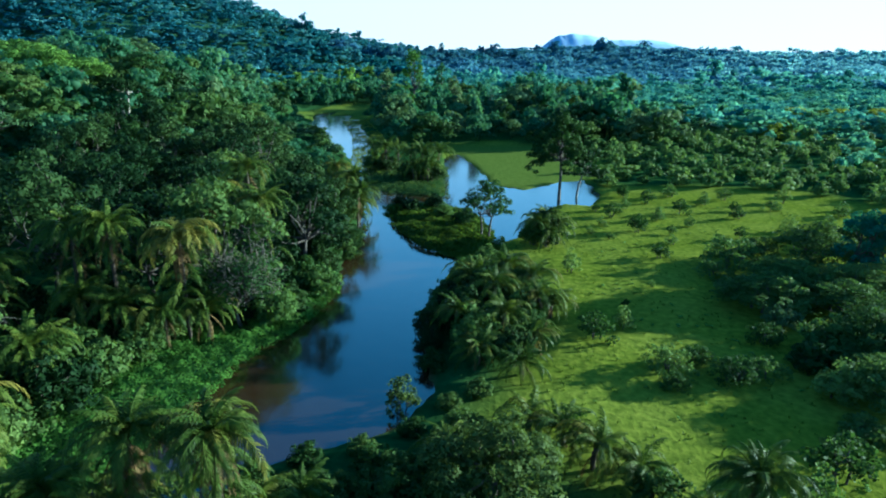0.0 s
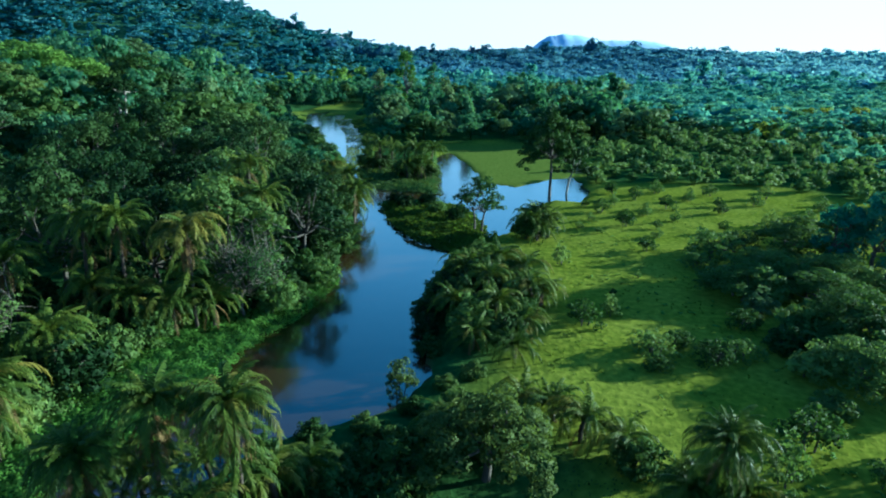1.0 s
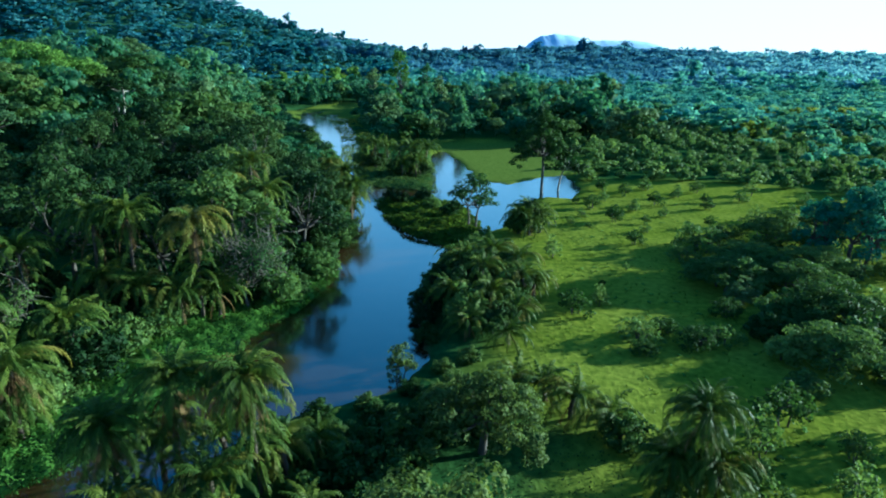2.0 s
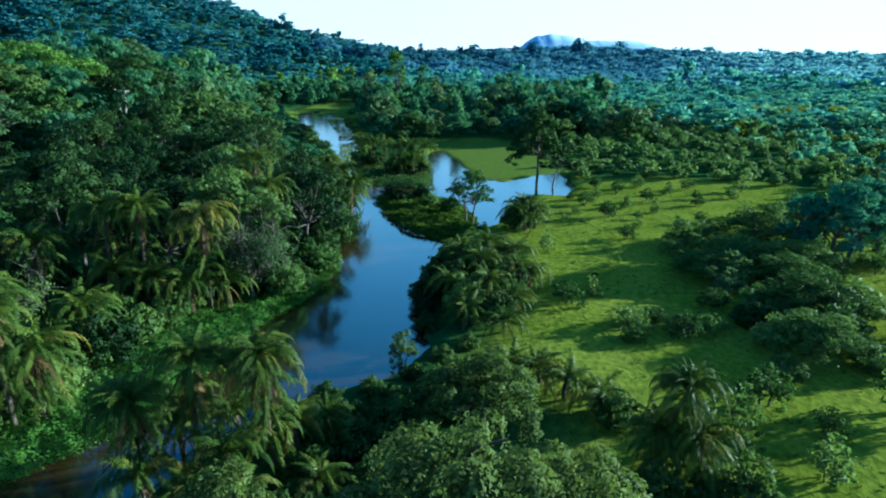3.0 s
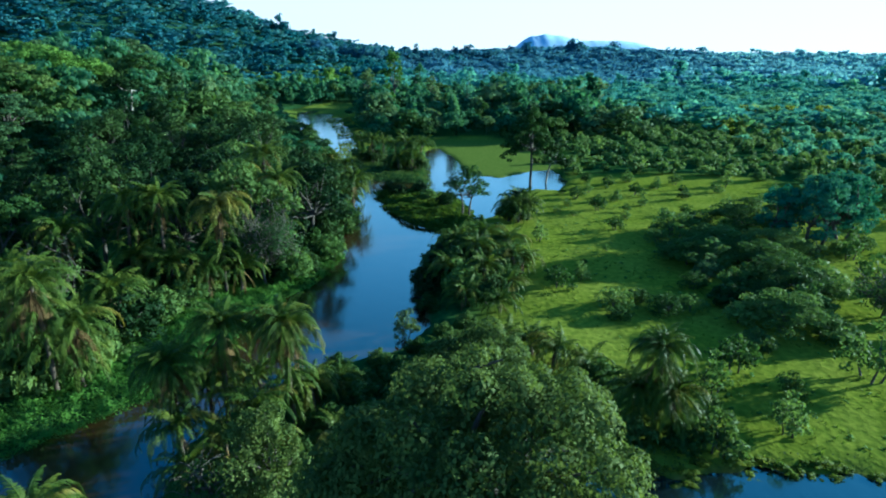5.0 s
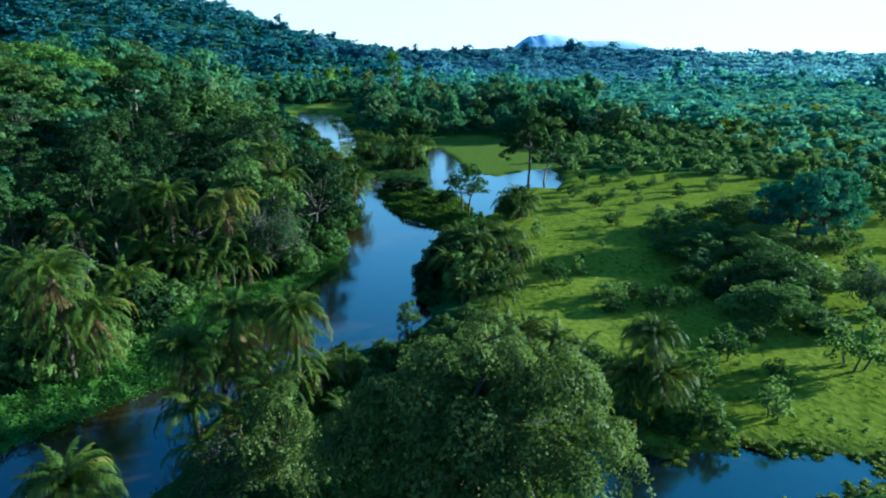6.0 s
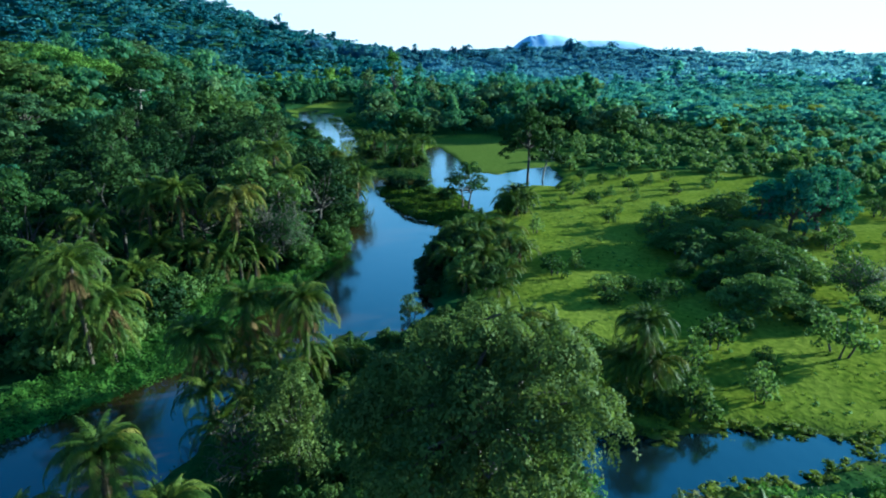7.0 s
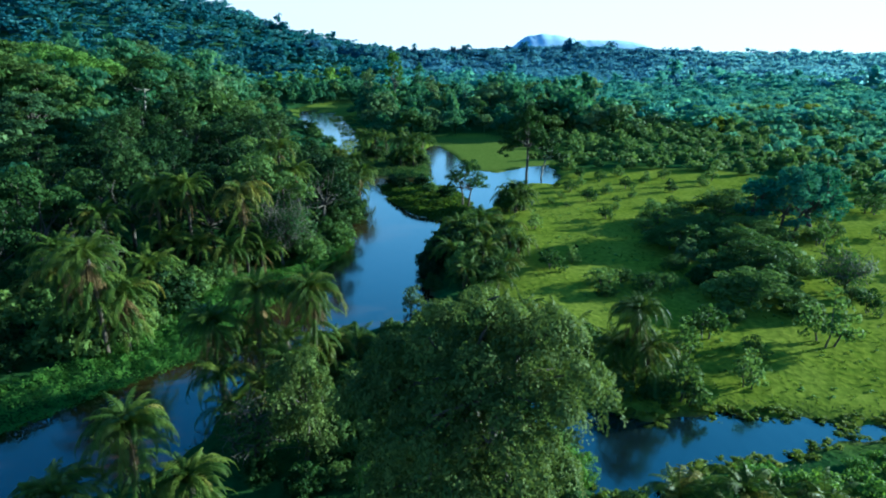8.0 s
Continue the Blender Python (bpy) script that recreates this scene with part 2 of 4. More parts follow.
def shell(centre, radii, count, low=-0.45, depth=0.3):
    """Points and normals over a lump's outside, fewer below."""
    p = unit(rng.normal(0, 1, (count * 2, 3)))
    p = p[(p[:, 2] > low) | (rng.random(len(p)) < 0.12)][:count]
    r = 1.0 - depth * rng.random(len(p)) ** 1.5
    return np.asarray(centre) + p * np.asarray(radii) * r[:, None], unit(p / np.asarray(radii))


def clustered(lumps, subs, share=0.42, low=-0.35):
    """Each lump broken up into smaller ones on its upper outside, as leaf masses cluster on twigs."""
    out = []
    for c, r in lumps:
        p, _ = shell(c, np.asarray(r) * 0.74, subs, low, 0.25)
        out += [(q, np.asarray(r) * share * rng.uniform(0.75, 1.2) * (1, 1, 0.85)) for q in p]
    return out


def tube(points, radii, sides=6):
    points, radii = np.asarray(points, float), np.asarray(radii, float)
    k = len(points)
    d = unit(np.gradient(points, axis=0))
    side = unit(np.cross(d, np.where(np.abs(d[:, 2:3]) > 0.9, (1.0, 0.0, 0.0), (0.0, 0.0, 1.0))))
    up = np.cross(side, d)
    a = np.linspace(0, 2 * np.pi, sides, endpoint=False)
    v = points[:, None] + radii[:, None, None] * (np.cos(a)[None, :, None] * side[:, None] + np.sin(a)[None, :, None] * up[:, None])
    i, j = np.meshgrid(np.arange(k - 1), np.arange(sides), indexing="ij")
    p, q = i * sides + j, i * sides + (j + 1) % sides
    t = np.concatenate((np.stack((p, q, q + sides), -1).reshape(-1, 3), np.stack((p, q + sides, p + sides), -1).reshape(-1, 3)))
    return v.reshape(-1, 3), t


def wavy(a, b, bow, k=6):
    """A slightly crooked line from a to b."""
    s = np.linspace(0, 1, k)[:, None]
    a, b = np.asarray(a, float), np.asarray(b, float)
    mid = rng.normal(0, bow, 3) * (1, 1, 0.5)
    return a + (b - a) * s + mid * (4 * s * (1 - s)) + rng.normal(0, bow * 0.12, (k, 3)) * (s > 0.05) * (s < 0.95)


def part(name, mesh, parent, label=""):
    ob = new(name, mesh)
    ob.parent = parent
    return tagged(ob, label)


# ---- the plan: water, marsh, ground ----
LEFT_BANK = [(-82, 275), (-52.9, 217), (-41.6, 188), (-32.7, 169), (-24.8, 144), (-20.9, 124), (-16.8, 110), (-14.6, 95), (-13.5, 78), (-13.3, 62), (-14.2, 53.5), (-17.4, 46.5), (-19.7, 35.2), (-22.2, 26.7), (-26.8, 21.9), (-31.8, 15.7), (-42, 9), (-70, 1)]
RIGHT_BANK = [(-70, -14), (-42, -2), (-28, 6), (-19.5, 10.5), (-17.2, 14), (-17.6, 20), (-16, 26), (-12, 31), (-7, 33.5), (-3.2, 36), (-1.2, 40), (-2.3, 45.6), (-2.6, 51), (-1.6, 58), (0, 67), (2, 73), (-0.2, 74.4), (-4.9, 77.9), (-9.2, 89.2), (-12.5, 101.5), (-14, 112), (-17.7, 118), (-21, 136), (-23, 156), (-30, 195), (-41, 236), (-66, 285)]
FAR_POND = [(5.5, 80), (8.6, 84), (12.4, 97), (19.2, 105.5), (23.3, 103.6), (26.6, 112.8), (25.8, 126), (20.6, 123), (13.1, 115.5), (6.7, 119.4), (3.6, 141.6), (-1.2, 158), (-3.3, 153), (-2.8, 137.6), (-2, 109), (-0.8, 103), (4.2, 93)]
CHANNEL = [(-15, 102), (-9, 106), (0.5, 103), (0.5, 108), (-8, 110.5), (-17, 113)]
NEAR_POND = [(7.2, 19.2), (10.9, 18.6), (15.2, 16.9), (20.2, 18.0), (26.6, 17.3), (29.1, 16), (38, 16.4), (38, 14.8), (31, 15), (25.6, 14.1), (22.1, 12.6), (20.6, 13.4), (16.2, 11.2), (12.6, 8.8), (9.6, 9.6), (9.4, 13.5), (6.6, 16)]
MARSH = [(-2, 161), (-3, 172), (12, 175), (30, 168), (31, 130), (20.6, 123.5), (13, 116), (6.7, 120), (3.6, 142)]
FAR_MEADOW = [(-68, 250), (-52, 310), (-30, 305), (-38, 240)]
HILL_FIELD = [(-137, 560), (-140, 625), (-84, 625), (-84, 572)]
PLAIN_FIELD = [(-215, 470), (-210, 512), (-75, 522), (-70, 486)]
MEADOW = [(3, 74), (14, 74), (13, 60), (11, 47), (6, 36), (14, 30), (10, 21), (20, 19), (34, 18), (60, 14), (75, 45), (80, 84), (62, 112), (30, 116), (24, 104), (17, 96), (10, 82)]


def signed(poly, x, y):
    """Distance to a polygon's edge, negative inside."""
    poly = np.asarray(poly, float)
    best, inside = np.full(np.shape(x), 1e9), np.zeros(np.shape(x), bool)
    for (ax, ay), (bx, by) in zip(poly, np.roll(poly, -1, 0)):
        ex, ey = bx - ax, by - ay
        s = np.clip(((x - ax) * ex + (y - ay) * ey) / (ex * ex + ey * ey), 0, 1)
        best = np.minimum(best, np.hypot(x - ax - s * ex, y - ay - s * ey))
        inside ^= ((ay > y) != (by > y)) & (x < ex * (y - ay) / (ey if ey else 1e-9) + ax)
    return np.where(inside, -best, best)


def ripple(x, y, scale, seed=0.0):
    """A cheap smooth unevenness between about -1 and 1."""
    x, y = np.asarray(x) / scale + seed, np.asarray(y) / scale - seed
    return (np.sin(x * 1.7 + 1.3 * np.sin(y * 1.1)) + np.sin(y * 2.1 + 1.7 * np.sin(x * 0.9 + 2)) + 0.6 * np.sin((x + y) * 3.7 + np.sin(x * 2.3)) + 0.4 * np.sin((x - y) * 6.1)) / 3.0


def water_distance(x, y):
    d = np.minimum.reduce([signed(LEFT_BANK + RIGHT_BANK, x, y), signed(FAR_POND, x, y), signed(CHANNEL, x, y), signed(NEAR_POND, x, y)])
    return d + 0.55 * ripple(x, y, 3.1) + 0.35 * ripple(x, y, 1.2, 4.0)


def smooth(a, b, v):
    s = np.clip((v - a) / (b - a), 0, 1)
    return s * s * (3 - 2 * s)


def ground_z(x, y, dist=None):
    x, y = np.asarray(x, float), np.asarray(y, float)
    d = water_distance(x, y) if dist is None else dist
    z = np.where(d < 0, np.maximum(d * 0.5, -1.2), 0.45 * smooth(0, 2.2, d) + 0.25 * smooth(2, 12, d)) - 0.03
    flat = np.minimum(signed(MARSH, x, y), signed(FAR_MEADOW, x, y))
    z = np.where((flat < 0) & (d > 0), np.minimum(z, 0.16), z)
    z = z + np.where((d > 1) & (flat > 0), 0.10 * ripple(x, y, 4.0, 2.0) * smooth(1, 4, d), 0)
    hill = 16 * smooth(46, 100, -x) * smooth(66, 120, y) * (1 - smooth(180, 320, y))
    crest = np.interp(x, (-700, -402, -300, -242, -185, -146, -90, -30), (118, 97, 70, 57, 34, 22, 12, 0))
    hill = hill + crest * smooth(440, 770, y) * (1 - smooth(790, 1050, y))
    far = np.hypot(x, y)
    hill = hill + (21 - 8 * smooth(200, 1100, x)) * smooth(650, 1400, far) * (0.8 + 0.2 * ripple(x, y, 240, 1.0))
    hill = hill + 11.5 * np.exp(-(((far - 880) / 150) ** 2)) * smooth(-230, -110, x)
    hill = hill + 11 * np.exp(-(((x - 235) / 150) ** 2 + ((y - 1080) / 260) ** 2))
    return z + hill * (1 + 0.08 * ripple(x, y, 60))


def spaced(fine_from, fine_to, step, low, high):
    mid = list(np.arange(fine_from, fine_to + 1e-6, step))
    up, s = [], step
    while (up[-1] if up else fine_to) < high:
        s = min(s * 1.14, 160)
        up.append((up[-1] if up else fine_to) + s)
    down, s = [], step
    while (down[-1] if down else fine_from) > low:
        s = min(s * 1.14, 160)
        down.append((down[-1] if down else fine_from) - s)
    return np.array(down[::-1] + mid + up)


gx, gy = spaced(-50, 50, 0.95, -3000, 3000), spaced(-8, 130, 0.95, -400, 4600)
GX, GY = np.meshgrid(gx, gy)
GD = water_distance(GX, GY)
GZ = ground_z(GX, GY, GD)
nx, ny = len(gx), len(gy)
gi, gj = np.meshgrid(np.arange(nx - 1), np.arange(ny - 1))
q = (gj * nx + gi).ravel()
tris = np.concatenate((np.stack((q, q + 1, q + nx + 1), 1), np.stack((q, q + nx + 1, q + nx), 1)))
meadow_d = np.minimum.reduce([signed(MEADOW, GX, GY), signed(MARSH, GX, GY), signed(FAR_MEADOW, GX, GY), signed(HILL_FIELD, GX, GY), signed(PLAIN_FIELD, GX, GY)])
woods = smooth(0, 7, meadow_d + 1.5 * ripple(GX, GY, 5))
marsh = 1 - smooth(-0.5, 1.5, np.minimum(signed(MARSH, GX, GY), signed(FAR_MEADOW, GX, GY)))
mud = (1 - smooth(-0.2, 0.5, GD)) * (1 - smooth(110, 170, GY))
# the last mask grows with distance: haze painted on the far forest floor
gm = mesh_of("ground", np.stack((GX, GY, GZ), -1).reshape(-1, 3), tris, GROUND, woods=woods.ravel(), marsh=marsh.ravel(), mud=mud.ravel(), far_haze=(woods * smooth(230, 520, np.hypot(GX, GY)) * (0.15 + 0.85 * smooth(-60, 0, GX))).ravel())
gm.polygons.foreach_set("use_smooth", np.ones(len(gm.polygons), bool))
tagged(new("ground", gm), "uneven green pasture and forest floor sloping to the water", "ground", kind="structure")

wx, wy = np.meshgrid(np.linspace(-90, 45, 28), np.linspace(-25, 300, 60))
wi, wj = np.meshgrid(np.arange(27), np.arange(59))
q = (wj * 28 + wi).ravel()
tris = np.concatenate((np.stack((q, q + 1, q + 29), 1), np.stack((q, q + 29, q + 28), 1)))
tagged(new("water", mesh_of("water", np.stack((wx, wy, wx * 0), -1).reshape(-1, 3), tris, WATER)), "calm brown river water mirroring the blue sky", "river", kind="structure")

# far table mountain on the skyline
ma = np.linspace(-1, 1, 90)
crest = 30 * smooth(-0.88, -0.66, ma) * (1 - smooth(-0.35, -0.1, ma)) + 72 * smooth(-1.0, -0.6, ma) * (1 - smooth(0.35, 1.0, ma)) + 10 * np.exp(-((ma + 0.5) / 0.05) ** 2) + 3 * ripple(ma * 40, ma * 13, 3)
rows = []
for k, (back, share) in enumerate(((-260, 0.0), (-120, 0.6), (0, 1.0), (300, 0.0))):
    rows.append(np.stack((960 + ma * 580, 4150 + back + 0 * ma, 20 + crest * share), -1))
mv = np.concatenate(rows)
q = np.concatenate([np.arange(89) + 90 * k for k in range(3)])
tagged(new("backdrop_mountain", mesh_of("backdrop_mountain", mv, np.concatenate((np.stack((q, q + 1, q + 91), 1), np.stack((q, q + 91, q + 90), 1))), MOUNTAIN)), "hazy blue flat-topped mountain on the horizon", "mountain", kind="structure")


# ---- plants ----
def domed(height, width, count):
    """Lumps of a bush that is leafy down to the ground."""
    out = []
    for k in range(count):
        a, r = k * 2.4 + rng.uniform(-0.3, 0.3), (0 if k == 0 else rng.uniform(0.55, 1.0))
        s = width * rng.uniform(0.20, 0.29)
        out.append(((math.cos(a) * r * width * 0.30, math.sin(a) * r * width * 0.30, height * (0.60 - 0.40 * r + rng.uniform(-0.05, 0.10))), (s, s, min(s * 0.95, height * 0.36))))
    return out


def lobed(height, width, base, count, flat=0.75, spread=1.0):
    """Lumps that make up a crown: an uneven dome between base and height."""
    out = []
    lean, ph = rng.uniform(-0.18, 0.18), rng.uniform(0, 6.28)
    for k in range(count):
        a, r = k * 2.4 + rng.uniform(-0.4, 0.4), math.sqrt((k + 0.5) / count) * spread
        reach = r * (1 + 0.22 * math.sin(2 * a + ph) + rng.uniform(-0.1, 0.1))
        top = height - (height - base) * (0.62 * r * r + lean * math.cos(a - ph) * r + 0.10 * rng.random())
        s = width * (0.30 - 0.08 * r) * rng.uniform(0.75, 1.25) * (7 / max(count, 7)) ** 0.25
        out.append(((math.cos(a) * reach * width * 0.40, math.sin(a) * reach * width * 0.40, max(base + s * 0.4, top - s * flat * rng.uniform(0.7, 1.6))), (s, s, s * flat)))
    return out


def broadleaf(name, height, width, base, lobes, leaf, density, leaf_mat, bark_mat, label, category="tree", trunk=0.25, stems=1, droop=0.25, flat=0.75, slim=0.36, hanging=0, low=-0.45, subs=9, coarse=False, share=0.42, dome=False, extra=(), limbs=True):
    """A tree or shrub: tapered trunk, one branch to each lump of the crown, and the crown's leaves."""
    root = tagged(new(name), label, category)
    lumps = (domed(height, width, lobes) if dome else lobed(height, width, base, lobes, flat)) + list(extra)
    pieces = []
    for k in range(stems):
        a = k * 2.2
        foot = np.array((math.cos(a), math.sin(a), 0)) * (0.25 * width * 0.3 if stems > 1 else 0)
        fork = foot * 2.0 + np.array((rng.normal(0, 0.2), rng.normal(0, 0.2), base + (height - base) * 0.25))
        pieces.append((foot + (0, 0, -0.4), fork))
    hidden = []
    for k, (foot, fork) in enumerate(pieces):
        line = wavy(foot, fork, 0.10 * height / 6, 7)
        stem = tube(line, np.linspace(trunk * 1.25, trunk * 0.65, 7), 8)
        if limbs:
            part("trunk", mesh_of("trunk", *stem, bark_mat), root)
        else:
            hidden.append(stem)
    for k, (c, r) in enumerate(lumps):
        fork = pieces[k % len(pieces)][1]
        line = wavy(fork - (0, 0, 0.2), np.asarray(c) + (0, 0, r[2] * 0.4), 0.06 * width, 5)
        limb = tube(line, np.linspace(trunk * 0.5, trunk * 0.1, 5), 5)
        if limbs:
            part("branch", mesh_of("branch", *limb, bark_mat), root)
        else:
            hidden.append(limb)
    if hidden:
        part("trunk", mesh_of("trunk", *joined(hidden), bark_mat), root)
    cloud = []
    for c, r in clustered(lumps, subs, share, -0.95 if dome else -0.35):
        area = 2.6 * (r[0] * r[1] + r[0] * r[2] + r[1] * r[2])
        p, n = shell(c, r, int(area * density) + 6, low)
        cloud.append(leaves(p, n, leaf, 0.75, droop, slim, coarse))
        if hanging:
            e = rng.uniform(0, 2 * np.pi, hanging)
            for ang in e:
                top = np.asarray(c) + np.array((math.cos(ang) * r[0] * 0.9, math.sin(ang) * r[1] * 0.9, r[2] * rng.uniform(-0.3, 0.4)))
                s = rng.random(13)[:, None]
                pp = top + np.array((math.cos(ang) * 0.35, math.sin(ang) * 0.35, -rng.uniform(0.6, 1.5))) * s + rng.normal(0, 0.07, (13, 3))
                cloud.append(leaves(pp, np.tile((math.cos(ang), math.sin(ang), 0.5), (13, 1)), leaf * 0.95, 0.7, 1.2, slim))
    part("crown", mesh_of("crown", *joined(cloud), leaf_mat, normals_of(cloud)), root)
    return root


def frond_mesh(name, length, rise, fall, material, pairs=24, width=0.55, blade=0.062):
    """One arching feather leaf that grows out along +x from the origin."""
    k = 11
    s = np.linspace(0, 1, k)
    ang = radians(rise) - radians(fall) * s ** 1.1
    step = length / (k - 1)
    x = np.concatenate(([0], np.cumsum(np.cos(ang[:-1]) * step)))
    z = np.concatenate(([0], np.cumsum(np.sin(ang[:-1]) * step)))
    spine = np.stack((x, 0 * x, z), -1)
    pieces = [tube(spine, np.linspace(0.045, 0.008, k), 4)]
    v, t = [], []
    for i in range(pairs):
        f = 0.16 + 0.84 * (i + 0.5) / pairs
        j = min(int(f * (k - 1)), k - 2)
        g = f * (k - 1) - j
        p = spine[j] * (1 - g) + spine[j + 1] * g
        ahead = unit(spine[j + 1] - spine[j])
        ln = width * (0.45 + 0.75 * math.sin(math.pi * min(f + 0.08, 1.0)) ** 0.7) * rng.uniform(0.85, 1.15)
        for sgn in (-1, 1):
            out = unit(np.array((0, sgn, 0)) * 0.9 + ahead * (0.5 + 0.5 * f) + np.array((0, 0, rng.uniform(-0.9, 0.1))))
            w = ahead * blade
            mid, tip = p + out * ln * 0.55, p + out * ln + np.array((0, 0, -0.30 * ln))
            b = len(v)
            v += [p - w * 0.6, p + w * 0.6, mid + w, mid - w, tip]
            t += [(b, b + 1, b + 2), (b, b + 2, b + 3), (b + 3, b + 2, b + 4)]
    pieces.append((np.array(v), np.array(t)))
    return mesh_of(name, *joined(pieces), material)


FRONDS = [frond_mesh("frond", 3.2, 82, 85, LEAF_PALM, 30, 0.46, 0.048), frond_mesh("frond", 4.2, 72, 165, LEAF_PALM, 30, 0.46, 0.048), frond_mesh("frond", 4.5, 58, 165, LEAF_PALM, 30, 0.46, 0.048), frond_mesh("frond", 4.3, 38, 140, LEAF_PALM, 30, 0.46, 0.048)]
FINE_FRONDS = [frond_mesh("frond", 3.0, 84, 95, LEAF_PALM, 40, 0.42, 0.030), frond_mesh("frond", 3.8, 76, 170, LEAF_PALM, 44, 0.42, 0.030), frond_mesh("frond", 4.2, 62, 172, LEAF_PALM, 44, 0.42, 0.030), frond_mesh("frond", 4.2, 40, 150, LEAF_PALM, 44, 0.42, 0.030)]
SKIRT_FROND = frond_mesh("frond", 3.6, 5, 95, LEAF_PALM, 32, 0.40, 0.042)
GOLD_FRONDS = [frond_mesh("frond", 4.0, 72, 160, LEAF_GOLD), frond_mesh("frond", 4.6, 50, 155, LEAF_GOLD)]
DRY_FRONDS = [frond_mesh("dead_frond", 3.3, -38, 60, LEAF_DRY, 24, 0.30, 0.035), frond_mesh("dead_frond", 3.0, -58, 38, LEAF_DRY, 24, 0.28, 0.035)]
palm_line = np.stack((0.12 * np.sin(np.linspace(0, 3, 14)), 0.05 * np.sin(np.linspace(0, 5, 14)), np.linspace(-0.06, 1, 14)), -1)
PALM_TRUNK = mesh_of("trunk", *tube(palm_line * (1, 1, 1), 0.17 + 0.03 * np.cos(np.arange(14) * 2.6), 8), BARK_PALM)


PALM_SPOTS = []


def palm(x, y, top, size=1.0, count=30, dry=6, gold=0.0, lean=0.0, turn=0.0, label="", skirt=0):
    """A wild date palm: its crown of feather leaves at the height top over the water."""
    foot = float(ground_z(x, y))
    PALM_SPOTS.append((x, y))
    stem = max(top - 1.6 * size - foot, 0.5)
    root = tagged(new("palm_tree"), label or "wild date palm with arching dark green feather leaves", "palm tree", "wild date palms")
    root.location = (x, y, foot)
    root.rotation_euler = (0, radians(lean), turn)
    tr = part("trunk", PALM_TRUNK, root, "rough brown palm trunk")
    tr.scale = (1.0, 1.0, stem + 0.05)
    head = Vector((palm_line[-1][0], palm_line[-1][1], stem))
    for k in range(count):
        f = (k + 0.5) / count
        a = k * 2.39996 + rng.uniform(-0.2, 0.2)
        pool = GOLD_FRONDS if rng.random() < gold else FINE_FRONDS if y < 32 else FRONDS
        pick = pool[min(int(f * len(pool)), len(pool) - 1)]
        ob = part("frond", pick, root)
        s = size * rng.uniform(0.82, 1.12)
        ob.matrix_basis = Matrix.Translation(head) @ Matrix.Rotation(a, 4, "Z") @ Matrix.Rotation(rng.uniform(-0.16, 0.16), 4, "Y") @ Matrix.Rotation(rng.uniform(-0.3, 0.3), 4, "X") @ Matrix.Scale(s, 4)
    for k in range(skirt):
        ob = part("frond", SKIRT_FROND, root)
        at = head * (1 - 0.6 * (k + 0.5) / skirt)
        ob.matrix_basis = Matrix.Translation(at) @ Matrix.Rotation(k * 2.39996 + 0.3, 4, "Z") @ Matrix.Rotation(rng.uniform(-0.3, 0.3), 4, "Y") @ Matrix.Rotation(rng.uniform(-0.3, 0.3), 4, "X") @ Matrix.Scale(size * rng.uniform(0.75, 1.0), 4)
    for k in range(dry):
        ob = part("dead_frond", DRY_FRONDS[k % 2], root, "dry brown hanging palm leaf")
        a = k * 2.39996 + 0.7
        ob.matrix_basis = Matrix.Translation(head - Vector((0, 0, 0.15))) @ Matrix.Rotation(a, 4, "Z") @ Matrix.Rotation(rng.uniform(-0.1, 0.3), 4, "Y") @ Matrix.Scale(size * rng.uniform(0.8, 1.1), 4)
    return root


class Kind:
    """A kind of plant in a few built forms; the first uses are the built ones, the others copies."""

    def __init__(self, size, makers):
        self.size, self.forms, self.fresh = size, [m() for m in makers], [True] * len(makers)

    def put(self, x, y, scale=1.0, tall=1.0, form=None, sink=0.0):
        k = int(rng.integers(len(self.forms))) if form is None else form
        m = pose(x, y, float(ground_z(x, y)) - sink, 0, 0, rng.uniform(0, 360)) @ Matrix.Diagonal((scale, scale, scale * tall, 1))
        if self.fresh[k]:
            self.fresh[k] = False
            self.forms[k].matrix_basis = m
            return self.forms[k]
        root = self.forms[k]
        keep = root.matrix_basis.copy()
        root.matrix_basis = Matrix.Identity(4)
        made = copy_thing(root, Matrix.Identity(4))
        made.matrix_basis = m
        root.matrix_basis = keep
        return made


def grouped(maker, group):
    def go():
        return tagged(maker(), group=group)
    return go


# ---- things: single trees ----
def set_down(root, x, y, turn=0.0, sink=0.0):
    root.matrix_basis = pose(x, y, float(ground_z(x, y)) - sink, 0, 0, turn)
    return root


